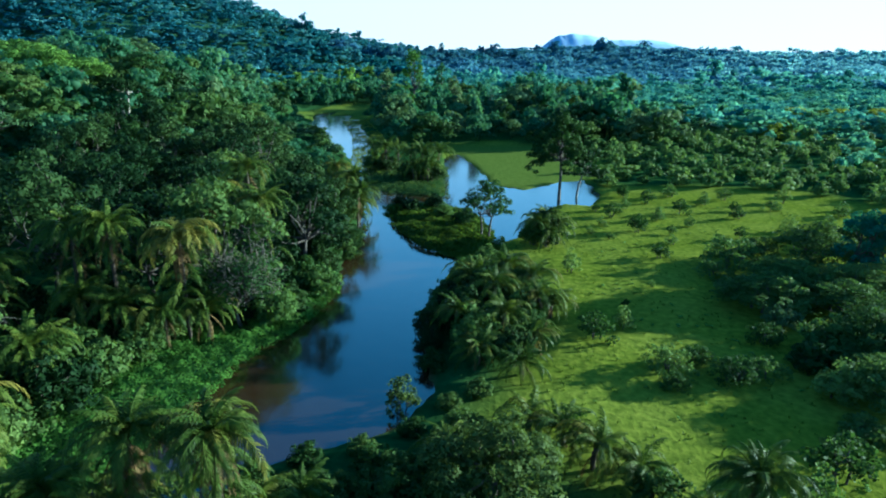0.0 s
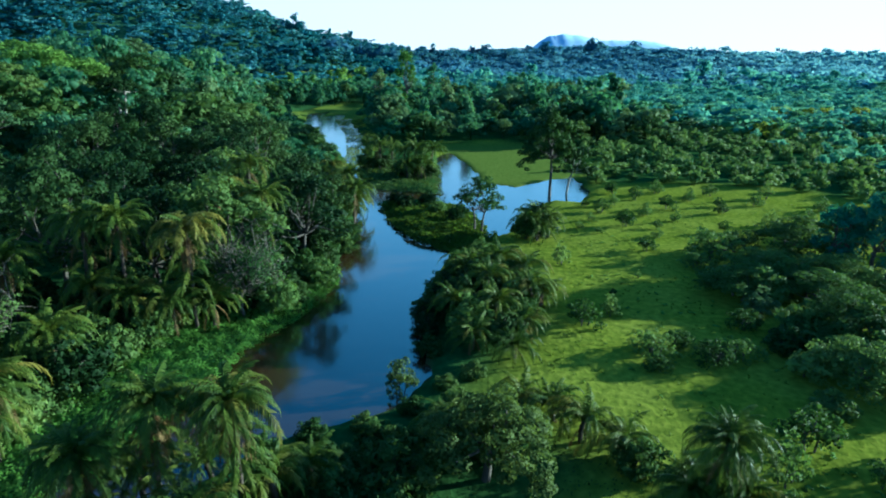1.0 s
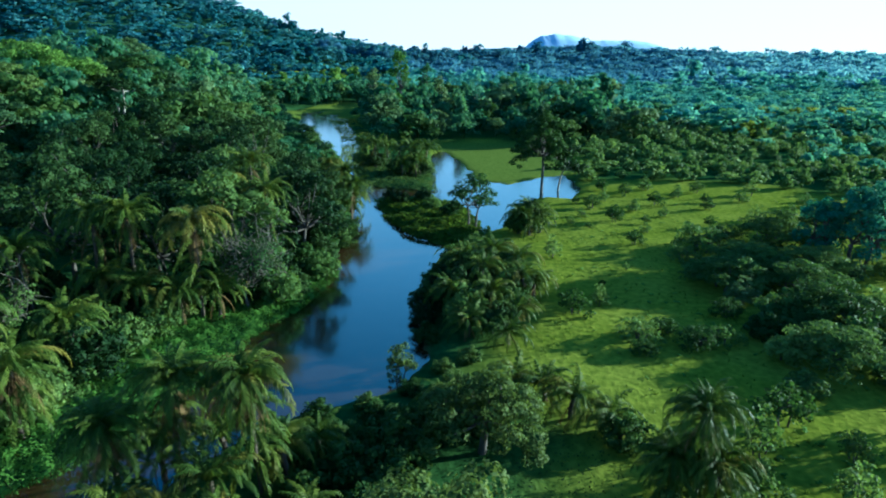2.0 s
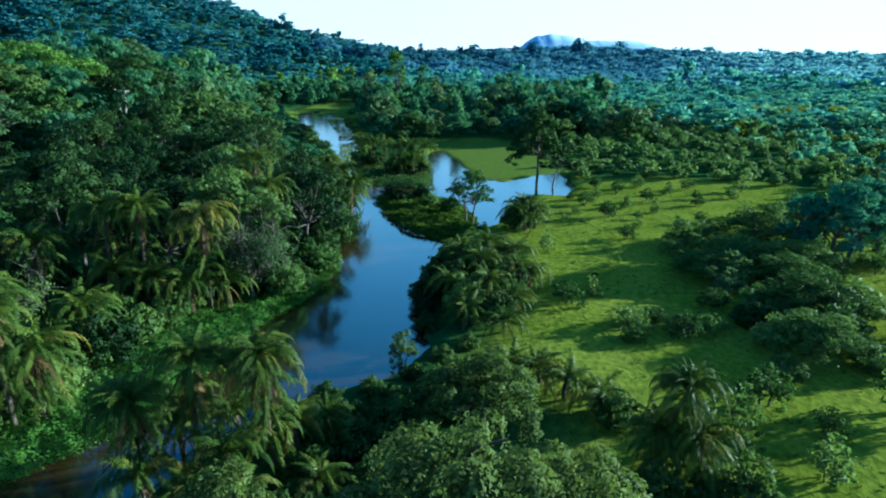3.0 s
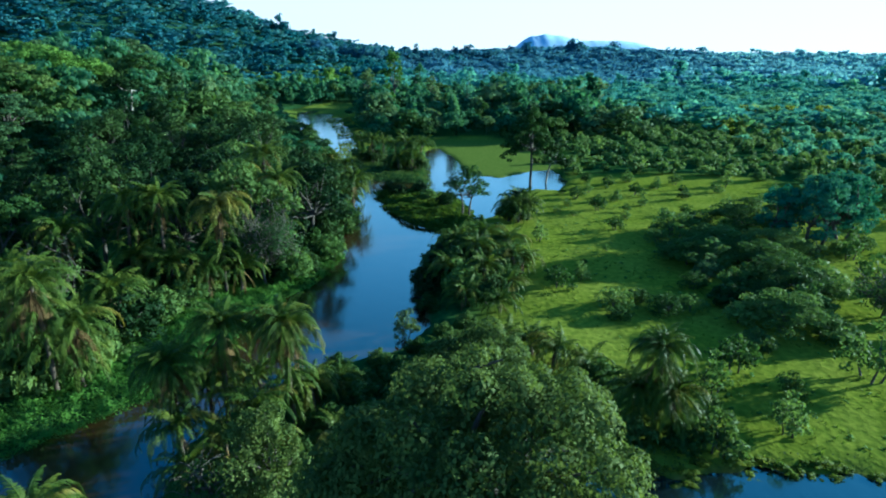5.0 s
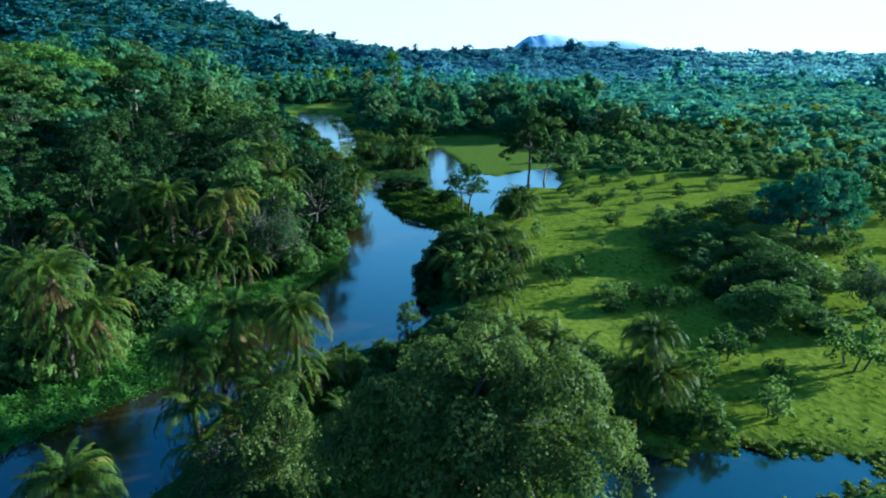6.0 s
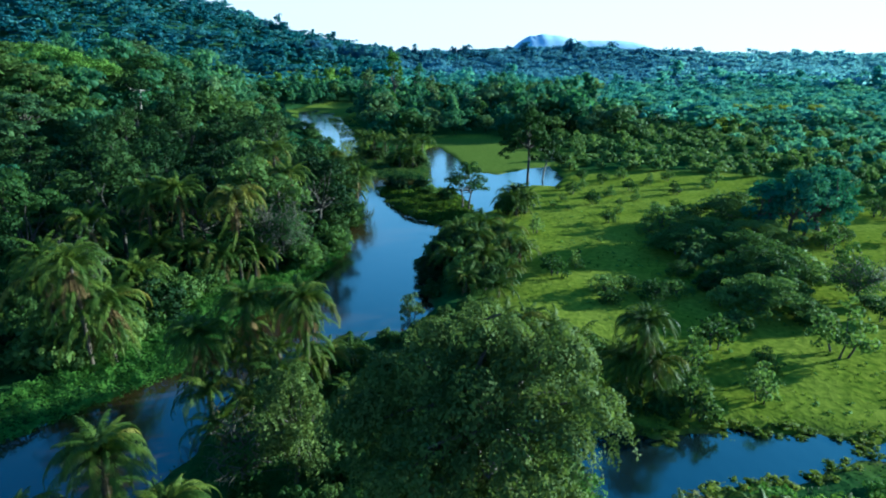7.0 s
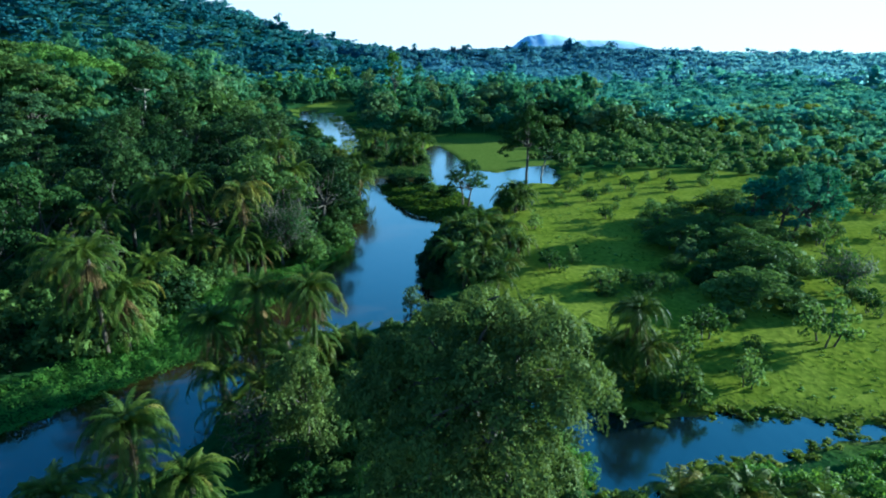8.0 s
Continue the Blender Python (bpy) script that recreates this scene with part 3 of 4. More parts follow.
set_down(broadleaf("tree", 16.3, 11.6, 8.6, 22, 0.16, 54, LEAF_SAGE, BARK_GREY, "large spreading tree with dense grey-green foliage by the river bend", "tree", 0.38, 1, 0.6, 0.8, 0.34, 6, -0.35, 9, False, 0.36, False, [((x, y, z), (r, r, r)) for x, y, z, r in ((-2.6, -1.2, 7.4, 1.9), (0.6, -2.4, 6.6, 1.8), (-3.4, 1.2, 5.6, 1.8), (2.0, -0.6, 5.0, 1.7), (-0.8, -2.6, 4.2, 1.6), (3.0, -2.2, 7.4, 1.7), (1.2, -1.6, 2.8, 1.4), (-2.2, -1.6, 3.0, 1.5), (4.0, 0.2, 8.6, 1.8), (3.2, 1.2, 6.4, 1.6), (2.4, -2.0, 5.0, 1.6), (1.6, -3.6, 8.4, 1.8), (-1.2, -3.6, 7.8, 1.7), (-4.2, -0.8, 7.6, 1.8), (-4.0, -1.6, 5.4, 1.6), (2.2, 0.4, 4.0, 1.5), (0.4, -3.4, 4.8, 1.6), (1.8, -2.6, 3.2, 1.4), (-0.6, -2.6, 2.2, 1.3), (1.8, 1.0, 2.2, 1.3), (0.0, -3.6, 9.6, 1.7), (-2.4, -3.2, 5.8, 1.6), (2.2, -3.6, 6.6, 1.6), (0.2, -4.0, 6.2, 1.6), (-3.2, -2.6, 9.0, 1.7), (1.0, -3.8, 3.4, 1.4))]), 1.2, 3.0)
set_down(broadleaf("tree", 6.8, 9.0, 1.2, 11, 0.21, 34, LEAF_SAGE, BARK_GREY, "round low tree with grey-green leaves on the river bank", "tree", 0.25, 1, 0.4), 3.0, 26.5)
set_down(broadleaf("tree", 8.8, 5.0, 2.6, 13, 0.17, 36, LEAF_SAGE, BARK_GREY, "slender young tree with olive green leaves over the water", "tree", 0.13, 1, 0.5, 1.1, 0.36, 2, -0.4, 8, False, 0.38, False, [((x, y, z), (1.3, 1.3, 1.4)) for x, y, z in ((0.8, -0.5, 3.4), (-0.7, 0.4, 2.6), (0.5, 0.6, 1.6), (1.0, -0.4, 1.0), (-0.6, -0.7, 4.2))]), -9.2, 11.8)
twin = broadleaf("tree", 17.6, 12.0, 5.6, 26, 0.30, 22, LEAF_MID, BARK_GREY, "tall dark tree with bare lower trunk beside the lagoon", "tree", 0.27, 1, 0.3, 1.0, subs=7, share=0.36)
set_down(twin, 18.4, 108)
set_down(broadleaf("tree", 11.5, 8.0, 3.6, 10, 0.36, 12, LEAF_DARK, BARK_PALE, "leaning tree with pale trunk beside the lagoon", "tree", 0.2, 1, subs=7, share=0.36), 22.0, 110.5).rotation_euler = (0, radians(13), 0)
set_down(broadleaf("tree", 9.4, 9.0, 1.2, 15, 0.28, 14, LEAF_MID, BARK_GREY, "open-crowned small tree on the islet", "tree", 0.16, 2, subs=7, share=0.36), 4.2, 82.5)
for x, y, high, wide, label in ((50.0, 63.0, 12.2, 8.5, "dense dark blue-green tree on the pasture"), (54.6, 64.5, 11.5, 8.0, "dark blue-green tree merging into its neighbour"), (46.4, 65.5, 10.0, 7.0, "smaller dark tree beside a larger one"), (57.0, 68.0, 10.0, 8.0, "dark tree behind its neighbours on the pasture")):
    set_down(broadleaf("tree", high, wide, 0.5, 17, 0.26, 13, LEAF_SHADE_TREE, BARK_GREY, label, "tree", 0.26, 2, 0.3, 1.0, 0.36, 0, -0.4, 9, True, 0.36), x, y)
set_down(broadleaf("tree", 3.2, 2.8, 0.3, 8, 0.18, 26, LEAF_SAGE, BARK_GREY, "sapling standing in the shallow river water", "young tree", 0.05, 3, 0.3, 1.0), -3.2, 37.6, sink=-0.2)
set_down(broadleaf("tree", 12.5, 24.0, 4.0, 20, 0.42, 6, LEAF_LIME, BARK_GREY, "huge pale green spreading tree on the hillside", "tree", 0.5, 1, 0.2, 0.45), -91, 135)


def twiggy(x, y, height, width, count, label):
    """A tangle of bare grey branches with few leaves."""
    root = tagged(new("bare_tree"), label, "tree")
    root.location = (x, y, float(ground_z(x, y)))
    part("trunk", mesh_of("trunk", *tube(wavy((0, 0, -0.4), (0.2, 0, height * 0.45), 0.3), np.linspace(0.22, 0.13, 6), 7), BARK_TWIG), root)
    cloud = []
    for k in range(count):
        a, up = k * 2.4, rng.uniform(0.25, 0.5) * height
        tip = np.array((math.cos(a) * width * 0.5 * rng.uniform(0.5, 1), math.sin(a) * width * 0.5 * rng.uniform(0.5, 1), height * rng.uniform(0.35, 1.0)))
        line = wavy((0.1, 0, up), tip, 0.7, 8)
        bits = [tube(line, np.linspace(0.075, 0.02, 8), 4)]
        for j in range(5):
            at = line[rng.integers(3, 8)]
            bits.append(tube(wavy(at, at + rng.normal(0, 0.8, 3) + (0, 0, 0.3), 0.25, 4), np.linspace(0.035, 0.012, 4), 3))
            cloud.append(at + rng.normal(0, 0.4, (12, 3)))
        part("branch", mesh_of("branch", *joined(bits), BARK_TWIG), root, "bare twisted grey branch")
    pts = np.concatenate(cloud)
    lv, lt, ln = leaves(pts, unit(pts - (0, 0, height * 0.4)), 0.24)
    part("leaves", mesh_of("leaves", lv, lt, LEAF_MID, ln), root)
    return root


twiggy(-19.4, 50.6, 9.4, 7.8, 64, "half-bare tangled tree at the forest edge")
twiggy(-37.5, 40.5, 8.0, 5.0, 22, "half-bare tree with pale branches among the palms")
twiggy(-12.2, 12.4, 4.2, 5.0, 26, "half-bare grey bush leaning over the water")
twiggy(44.2, 41.0, 4.4, 5.6, 26, "half-bare thorn bush on the pasture")

# ---- palms ----
for x, y, top, size, dry, gold, lean in ((15.2, 22.0, 8.0, 0.86, 12, 0.0, 3), (16.4, 20.9, 4.8, 0.82, 4, 0.12, 8), (14.2, 22.4, 4.6, 0.8, 4, 0.0, -8),
                                         (-14.6, 21.5, 9.5, 0.95, 24, 0.0, -4), (-9.9, 21.8, 9.8, 0.92, 30, 0.1, 3), (-17.4, 20.4, 8.0, 0.9, 24, 0.0, -6),
                                         (-15.9, 3.9, 9.4, 0.78, 4, 0.03, 0), (-12.8, 4.2, 6.0, 0.75, 3, 0.05, 8), (-18.2, 2.0, 7.2, 0.78, 3, 0.03, -6)):
    palm(x, y, top, size, 52, dry, gold, lean, rng.uniform(0, 6), "tall wild date palm with a drooping skirt of dead leaves", 34)
palm(-23.1, 47.2, 11.9, 1.15, 34, 10, 0.7, 0, 1.0, "yellowed wild date palm at the forest edge", 22)
for x, y, top, size in ((-24.6, 46.0, 5.4, 1.0), (-21.6, 47.4, 5.0, 0.95), (-27.5, 45.6, 6.0, 1.0), (-31.5, 46.0, 6.4, 1.0)):
    palm(x, y, top, size, 28, 6, 0.1, rng.uniform(-8, 8), rng.uniform(0, 6), "low date palm under taller palms at the forest edge")
for x, y, top, size, dry in ((-29.4, 48.0, 12.4, 1.15, 6), (-34.1, 48.6, 11.8, 1.2, 6), (-37.5, 44.5, 10.0, 1.1, 6), (-29.2, 26.2, 11.5, 1.15, 18), (-28.0, 27.6, 7.5, 1.1, 18), (-33.0, 27.5, 9.5, 1.1, 10),
                             (-19.5, 61, 12.0, 1.0, 6), (-22.7, 65, 14.3, 1.0, 4), (-25.5, 60.5, 12.6, 1.05, 8), (-14.6, 87, 6.8, 1.1, 4), (-16.8, 98, 7.2, 1.1, 3), (-15.5, 92, 4.5, 1.0, 3),
                             (-29.5, 36.5, 6.5, 1.0, 8), (-38, 36, 8.5, 1.1, 6), (-22.5, 110, 6.6, 1.0, 3)):
    palm(x, y, top, size, 34, dry, 0.06, rng.uniform(-6, 6), rng.uniform(0, 6), "wild date palm with long arching leaves in the forest edge", 26 if y < 40 else 14)
for x, y, top, size in ((6.0, 60.0, 5.2, 1.05), (2.4, 57.5, 4.8, 1.05), (8.6, 57.5, 4.8, 0.9), (4.6, 54.0, 5.2, 0.9), (8.8, 52.5, 4.6, 0.9), (0.8, 49.5, 4.2, 0.8), (5.0, 48.4, 4.6, 0.85), (7.4, 46.4, 3.4, 0.85), (2.6, 44.4, 3.2, 0.8),
                        (6.2, 42.6, 2.8, 0.8), (9.9, 53.8, 3.4, 0.85), (3.4, 62.5, 3.6, 1.0), (7.2, 63.5, 3.2, 1.0)):
    palm(x, y, top, size, 26, 3, 0.12, rng.uniform(-10, 10), rng.uniform(0, 6), "low clumped wild date palm with bushy green leaves")
for x, y, top, size in ((12.6, 80.4, 5.1, 1.0), (11.0, 78.8, 4.6, 1.0), (14.2, 79.4, 4.2, 0.95), (12.4, 77.6, 3.6, 0.95), (-4.2, 124, 7.6, 1.2), (-7.6, 123, 7.8, 1.2), (-10.4, 126, 7.0, 1.2), (-6.0, 121, 5.0, 1.1), (-9.0, 121, 5.0, 1.1), (-15.5, 131, 7.4, 1.1), (-19, 134, 7.0, 1.1), (-13.5, 134, 6.4, 1.1)):
    palm(x, y, top, size, 22, 2, 0.0, rng.uniform(-8, 8), rng.uniform(0, 6), "dark clumped date palm by the water")
for x, y, top, size in ((9.6, 30.5, 3.6, 0.9), (12.0, 29.2, 3.0, 0.9), (8.0, 33.0, 3.0, 0.9), (6.0, 34.8, 2.6, 0.85), (-16.0, 17.6, 4.6, 0.9), (-16.2, 22.6, 4.8, 0.9), (-13.0, 24.6, 4.4, 0.9), (-14.4, 14.8, 3.8, 0.85), (-11.8, 19.4, 5.2, 0.9), (-9.0, 23.4, 4.4, 0.9), (-7.4, 25.5, 3.4, 0.85), (-10.4, 16.0, 4.6, 0.85), (-13.4, 17.4, 4.0, 0.85), (-6.6, 19.0, 3.2, 0.85), (0.5, 31.0, 3.0, 0.8),
                        (13.2, 6.4, 3.4, 0.85), (16.2, 5.4, 4.2, 0.85), (18.6, 6.6, 2.8, 0.8), (21.0, 5.4, 3.2, 0.85), (-11.5, 1.5, 3.2, 0.9), (-8.8, 4.0, 2.8, 0.85)):
    palm(x, y, top, size, 22, 2, 0.1, rng.uniform(-8, 8), rng.uniform(0, 6), "short bushy date palm with shining green leaves")

# ---- shrubs of the pasture ----
SHRUB = Kind(3.0, [grouped(lambda k=k: broadleaf("shrub", 2.6 + 0.3 * k, 3.0, 0.35, 8, 0.20, 22, LEAF_SCRUB if k % 2 else LEAF_MID, BARK_GREY, "rounded bush on the grazed pasture", "shrub", 0.05, 3, dome=True, subs=7, share=0.38), "pasture bushes") for k in range(4)])
ACACIA = Kind(8.0, [grouped(lambda k=k: broadleaf("acacia_tree", 3.7 + 0.4 * k, 8.6, 0.5, 18, 0.17, 38, LEAF_MID if k == 0 else LEAF_SCRUB, BARK_GREY, "flat-topped thorn tree with spreading layered crown", "tree", 0.13, 2, 0.1, 0.32), "thorn trees") for k in range(3)])
PASTURE_BUSH = Kind(6.5, [grouped(lambda k=k: broadleaf("bush", 3.6 + 0.5 * k, 6.0, 0.3, 13, 0.16, 24, (LEAF_SCRUB, LEAF_MID, LEAF_GREY)[k], BARK_GREY, "large spreading grey-green bush on the pasture", "shrub", 0.09, 4, 0.2, 0.8, 0.38, 0, -0.35, 9, True, 0.29, k > 0), "bushes on the pasture") for k in range(3)])
THICKET = Kind(7.0, [grouped(lambda k=k: broadleaf("bush", 4.6 + 0.6 * k, 6.5, 0.4, 11, 0.30, 10.5, (LEAF_MID, LEAF_DARK, LEAF_SCRUB, LEAF_DARK)[k], BARK_GREY, "large dense green bush", "shrub", 0.10, 3, 0.25, 0.75, 0.36, 0, -0.3, 8, True, 0.40, True, (), False), "large bushes") for k in range(4)])
FOREST = Kind(10.0, [grouped(lambda k=k: broadleaf("tree", 10.5 + 0.8 * k, 8.5 + 0.4 * k, 1.2, 13, 0.29, 8.8, (LEAF_DARK, LEAF_DARK, LEAF_DARK, LEAF_MID, LEAF_DARK, LEAF_DARK)[k], BARK_GREY, "dense dark green forest tree", "tree", 0.22, 1, 0.3, 0.85, 0.36, 0, -0.2, 9, True, 0.38, False, (), False), "river forest trees") for k in range(6)])
for x, y, w in ((26.1, 72.9, 3.0), (26.4, 84.8, 3.5), (24.8, 94.0, 3.6), (14.0, 67.3, 3.4), (16.4, 51.7, 2.6), (13.4, 49.2, 4.0), (24.4, 29.9, 4.6), (34.9, 28.4, 5.6), (24.4, 21.4, 3.8), (18.6, 19.4, 4.2), (43.7, 35.7, 3.2), (52.3, 58.9, 4.5), (49.0, 49.6, 5.0),
                (21.2, 26.5, 3.6), (27.0, 26.0, 2.6), (22.0, 88.5, 1.8), (19.4, 84.0, 1.6), (21.6, 81.0, 1.5), (29.4, 79.0, 2.2), (31.5, 92.0, 3.0), (36.2, 96.0, 3.4), (44.0, 93.0, 3.0), (48.5, 86.0, 2.6), (55.0, 88.0, 3.0), (18.0, 57.0, 1.0), (22.2, 62.5, 1.1), (60.5, 72.5, 3.4), (63.0, 62.0, 3.0), (57.5, 47.0, 3.2), (20.2, 24.0, 2.4), (28.0, 99.0, 2.6), (33.0, 104.0, 3.0), (30.0, 109.0, 3.2), (38.0, 108.0, 3.4), (42.0, 102.0, 2.8), (47.0, 106.0, 3.2), (52.0, 99.0, 3.0), (56.0, 104.0, 3.4), (35.0, 88.0, 2.0), (31.0, 84.0, 1.8), (40.0, 82.0, 2.4), (61.0, 95.0, 3.2), (66.0, 90.0, 3.0), (27.4, 90.5, 1.6), (23.0, 98.0, 1.8), (45.5, 98.0, 2.4)):
    SHRUB.put(x, y, w / 3.0, rng.uniform(0.85, 1.15))
for x, y, w in ((18.4, 43.4, 5.2), (21.0, 45.0, 3.6), (22.8, 41.8, 4.8), (25.6, 42.8, 4.6), (17.8, 40.6, 3.2), (28.4, 48.8, 4.4), (31.5, 52.5, 5.0), (33.8, 69.8, 9.5), (38.0, 73.0, 6.5), (30.5, 66.5, 5.0), (71.2, 76.8, 8.5), (66.5, 82.0, 7.0), (44.7, 39.5, 3.8), (48.0, 60.6, 5.0), (52.4, 61.4, 5.0), (56.4, 63.0, 5.0), (44.8, 63.0, 4.0), (12.7, 80.2, 7.4), (10.8, 79.0, 5.0), (-6.6, 124.0, 8.0), (-9.8, 125.0, 7.0), (-4.6, 123.0, 6.0), (-15.5, 132.0, 7.0), (-19.0, 135.0, 7.0), (-1.2, 44.2, 3.4), (-1.6, 47.2, 3.8), (-1.8, 50.4, 4.2), (-1.4, 53.6, 4.4), (-0.8, 57.0, 4.4), (0.4, 60.6, 4.4), (1.4, 64.2, 4.2), (3.0, 67.4, 4.0), (4.2, 71.0, 3.6), (3.4, 55.5, 7.6), (1.4, 51.5, 6.6), (6.6, 50.6, 6.8), (6.8, 58.0, 6.8), (2.2, 47.0, 6.0), (5.4, 45.0, 4.6), (0.2, 54.6, 5.4), (9.0, 55.0, 5.0), (-7.5, 97.0, 4.6), (-3.6, 98.0, 4.0), (-9.6, 100.0, 3.6), (-2.0, 92.5, 3.6), (1.0, 88.0, 4.0), (12.6, 27.6, 4.6), (0.6, 31.6, 3.4), (-2.8, 29.4, 3.6), (-6.2, 27.0, 4.0), (-9.6, 25.4, 4.0), (-3.0, 27.0, 4.6), (13.4, 20.4, 4.0), (16.2, 19.8, 3.6), (-2.4, 22.0, 4.4), (-5.6, 15.0, 4.6), (-8.2, 17.4, 4.2), (-5.5, 23.6, 5.0), (-2.2, 25.4, 5.4), (-7.6, 21.0, 4.6), (-0.6, 28.6, 5.0), (-3.0, 20.0, 5.0), (-6.6, 12.8, 4.0), (-4.0, 12.4, 4.4), (-8.6, 8.8, 3.4), (-3.8, 7.4, 3.6), (-11.8, 10.2, 2.8), (-6.6, 9.6, 2.6), (6.4, 8.6, 4.0), (5.2, 12.0, 4.6), (4.8, 16.2, 4.6), (3.2, 29.4, 4.0), (10.4, 6.4, 3.6), (-8.6, 30.8, 2.8), (-5.2, 32.0, 2.4), (-2.0, 34.2, 2.6), (0.4, 37.6, 2.4), (-11.5, 29.0, 2.8), (-4.2, 30.2, 3.4), (1.4, 34.6, 3.4), (2.6, 39.4, 2.8)):
    if x > 14 and y > 25:
        PASTURE_BUSH.put(x, y, w / 6.9)
    else:
        THICKET.put(x, y, w / 6.5 * 0.9, 1.0, (0, 2)[int(10 * y) % 2] if y < 40 else None)
LIME_BUSH = Kind(4.0, [grouped(lambda k=k: broadleaf("bush", 2.6 + 0.3 * k, 4.0, 0.3, 9, 0.19, 26, LEAF_LIME, BARK_GREY, "bright yellow-green bush beside the pond", "shrub", 0.05, 3, dome=True, subs=8, share=0.38), "pond bushes") for k in range(2)])
for x, y, w in ((21.6, 7.5, 4.6), (24.6, 7.6, 4.0), (18.8, 8.2, 4.2), (16.0, 7.4, 3.8), (27.4, 8.4, 3.6), (8.2, 10.6, 3.2), (7.6, 13.2, 2.6), (30.4, 9.4, 3.4), (25.8, 9.6, 2.8), (30.6, 11.6, 3.4), (33.4, 11.0, 3.4), (28.0, 11.2, 2.4), (-4.8, 9.4, 2.6)):
    LIME_BUSH.put(x, y, w / 4.0)
# bushes added among the thorn trees to cast more shade on the pasture
for x, y, w in ((30.4, 44.4, 5.0), (34.2, 44.0, 6.0), (38.0, 50.4, 6.4), (33.4, 55.6, 6.4), (29.6, 39.6, 4.6), (37.0, 41.4, 6.0), (41.0, 46.6, 6.4), (36.4, 35.4, 4.6), (33.0, 47.6, 5.6), (37.4, 58.4, 6.6), (30.6, 60.4, 5.2), (28.6, 34.6, 3.6)):
    THICKET.put(x, y, w / 6.5, 0.80, (0, 2)[int(x) % 2])
for x, y, w in ((36.8, 46.4, 10.0), (44.5, 71.2, 12.0), (33.2, 38.2, 8.5), (38.5, 54.5, 9.0), (36.0, 61.5, 9.0), (55.5, 79.5, 8.0), (31.5, 57.0, 8.0), (42.5, 60.0, 8.5)):
    ACACIA.put(x, y, w / 8.0, 0.95, None, 0.25)


HILL_TREE = Kind(16.0, [grouped(lambda k=k: broadleaf("tree", 11.0 + k, 15.0, 3.5, 15, 0.40, 6, (LEAF_LIME, LEAF_DARK, LEAF_GREY, LEAF_MID)[k], BARK_GREY, "wide-crowned tree on the wooded hillside", "tree", 0.35, 1, 0.2, 0.5, 0.36, 0, -0.2, 9, True, 0.38), "hillside trees") for k in range(4)])
for x, y, w, k in ((-84, 112, 15, 3), (-62, 136, 15, 1), (-103, 150, 20, 0), (-82, 160, 16, 3), (-55, 110, 12, 2), (-112, 128, 18, 1), (-64, 146, 14, 0), (-78, 98, 16, 2), (-70, 84, 15, 1), (-92, 112, 18, 3), (-122, 170, 20, 0), (-96, 186, 17, 2), (-58, 168, 12, 3), (-80, 74, 17, 0)):
    HILL_TREE.put(x, y, w / 15.0, 0.9, k)
set_down(broadleaf("tree", 13.0, 11.0, 8.2, 9, 0.40, 6, LEAF_DARK, BARK_PALE, "tree with tall pale forked trunk on the slope", "tree", 0.3, 2, 0.2, 0.5), -72, 131)

# tall trees that rise over the woods behind the lagoon
for x, y, top, w, leaf in ((-17, 222, 28.5, 9.5, LEAF_LIME), (-27, 224, 21.0, 6.5, LEAF_GREY), (-8, 232, 22.5, 6.0, LEAF_WOODS), (27, 215, 20.5, 8.0, LEAF_TEAL_HAZE), (-3, 226, 17.5, 6.0, LEAF_GREY), (10, 218, 17.5, 7.0, LEAF_TEAL_HAZE), (38, 222, 15.5, 7.5, LEAF_TEAL_HAZE)):
    set_down(broadleaf("tree", top, w, top * 0.22, 16, 0.42, 5.5, leaf, BARK_GREY, "tall slender tree rising over the woods", "tree", 0.3, 1, 0.2, 1.3, 0.36, 0, -0.3, 8, True, 0.36), x, y)

# ---- the river forest on the left bank ----
def scatter(count, box, keep, gap):
    """Random spots in a box, at least gap apart, where keep() holds."""
    x0, x1, y0, y1 = box
    px, py = rng.uniform(x0, x1, count), rng.uniform(y0, y1, count)
    ok = keep(px, py)
    px, py = px[ok], py[ok]
    grid, out = {}, []
    for a, b in zip(px, py):
        key = (int(a // gap), int(b // gap))
        if all((a - c) ** 2 + (b - d) ** 2 > gap * gap for i in (-1, 0, 1) for j in (-1, 0, 1) for c, d in grid.get((key[0] + i, key[1] + j), ())):
            grid.setdefault(key, []).append((a, b))
            out.append((a, b))
    return out


def bank_x(y):
    """Where the left bank runs at each y."""
    b = np.array(LEFT_BANK[::-1])
    return np.interp(y, b[:, 1], b[:, 0])


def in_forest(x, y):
    # upstream the edge stands back so the camera sees the river
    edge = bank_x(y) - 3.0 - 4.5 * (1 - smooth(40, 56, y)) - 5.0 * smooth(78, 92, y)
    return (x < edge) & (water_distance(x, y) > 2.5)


rng = np.random.default_rng(23)
px_, py_ = np.array(PALM_SPOTS).T


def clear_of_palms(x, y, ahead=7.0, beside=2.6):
    """No tree stands right at a palm or just before it, as the camera sees it."""
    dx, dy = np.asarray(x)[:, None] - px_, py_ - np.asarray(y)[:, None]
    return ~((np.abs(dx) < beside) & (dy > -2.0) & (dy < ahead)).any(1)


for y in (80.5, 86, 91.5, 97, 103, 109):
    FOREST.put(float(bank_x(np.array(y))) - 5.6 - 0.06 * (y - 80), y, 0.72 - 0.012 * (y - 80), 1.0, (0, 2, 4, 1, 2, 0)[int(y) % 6])
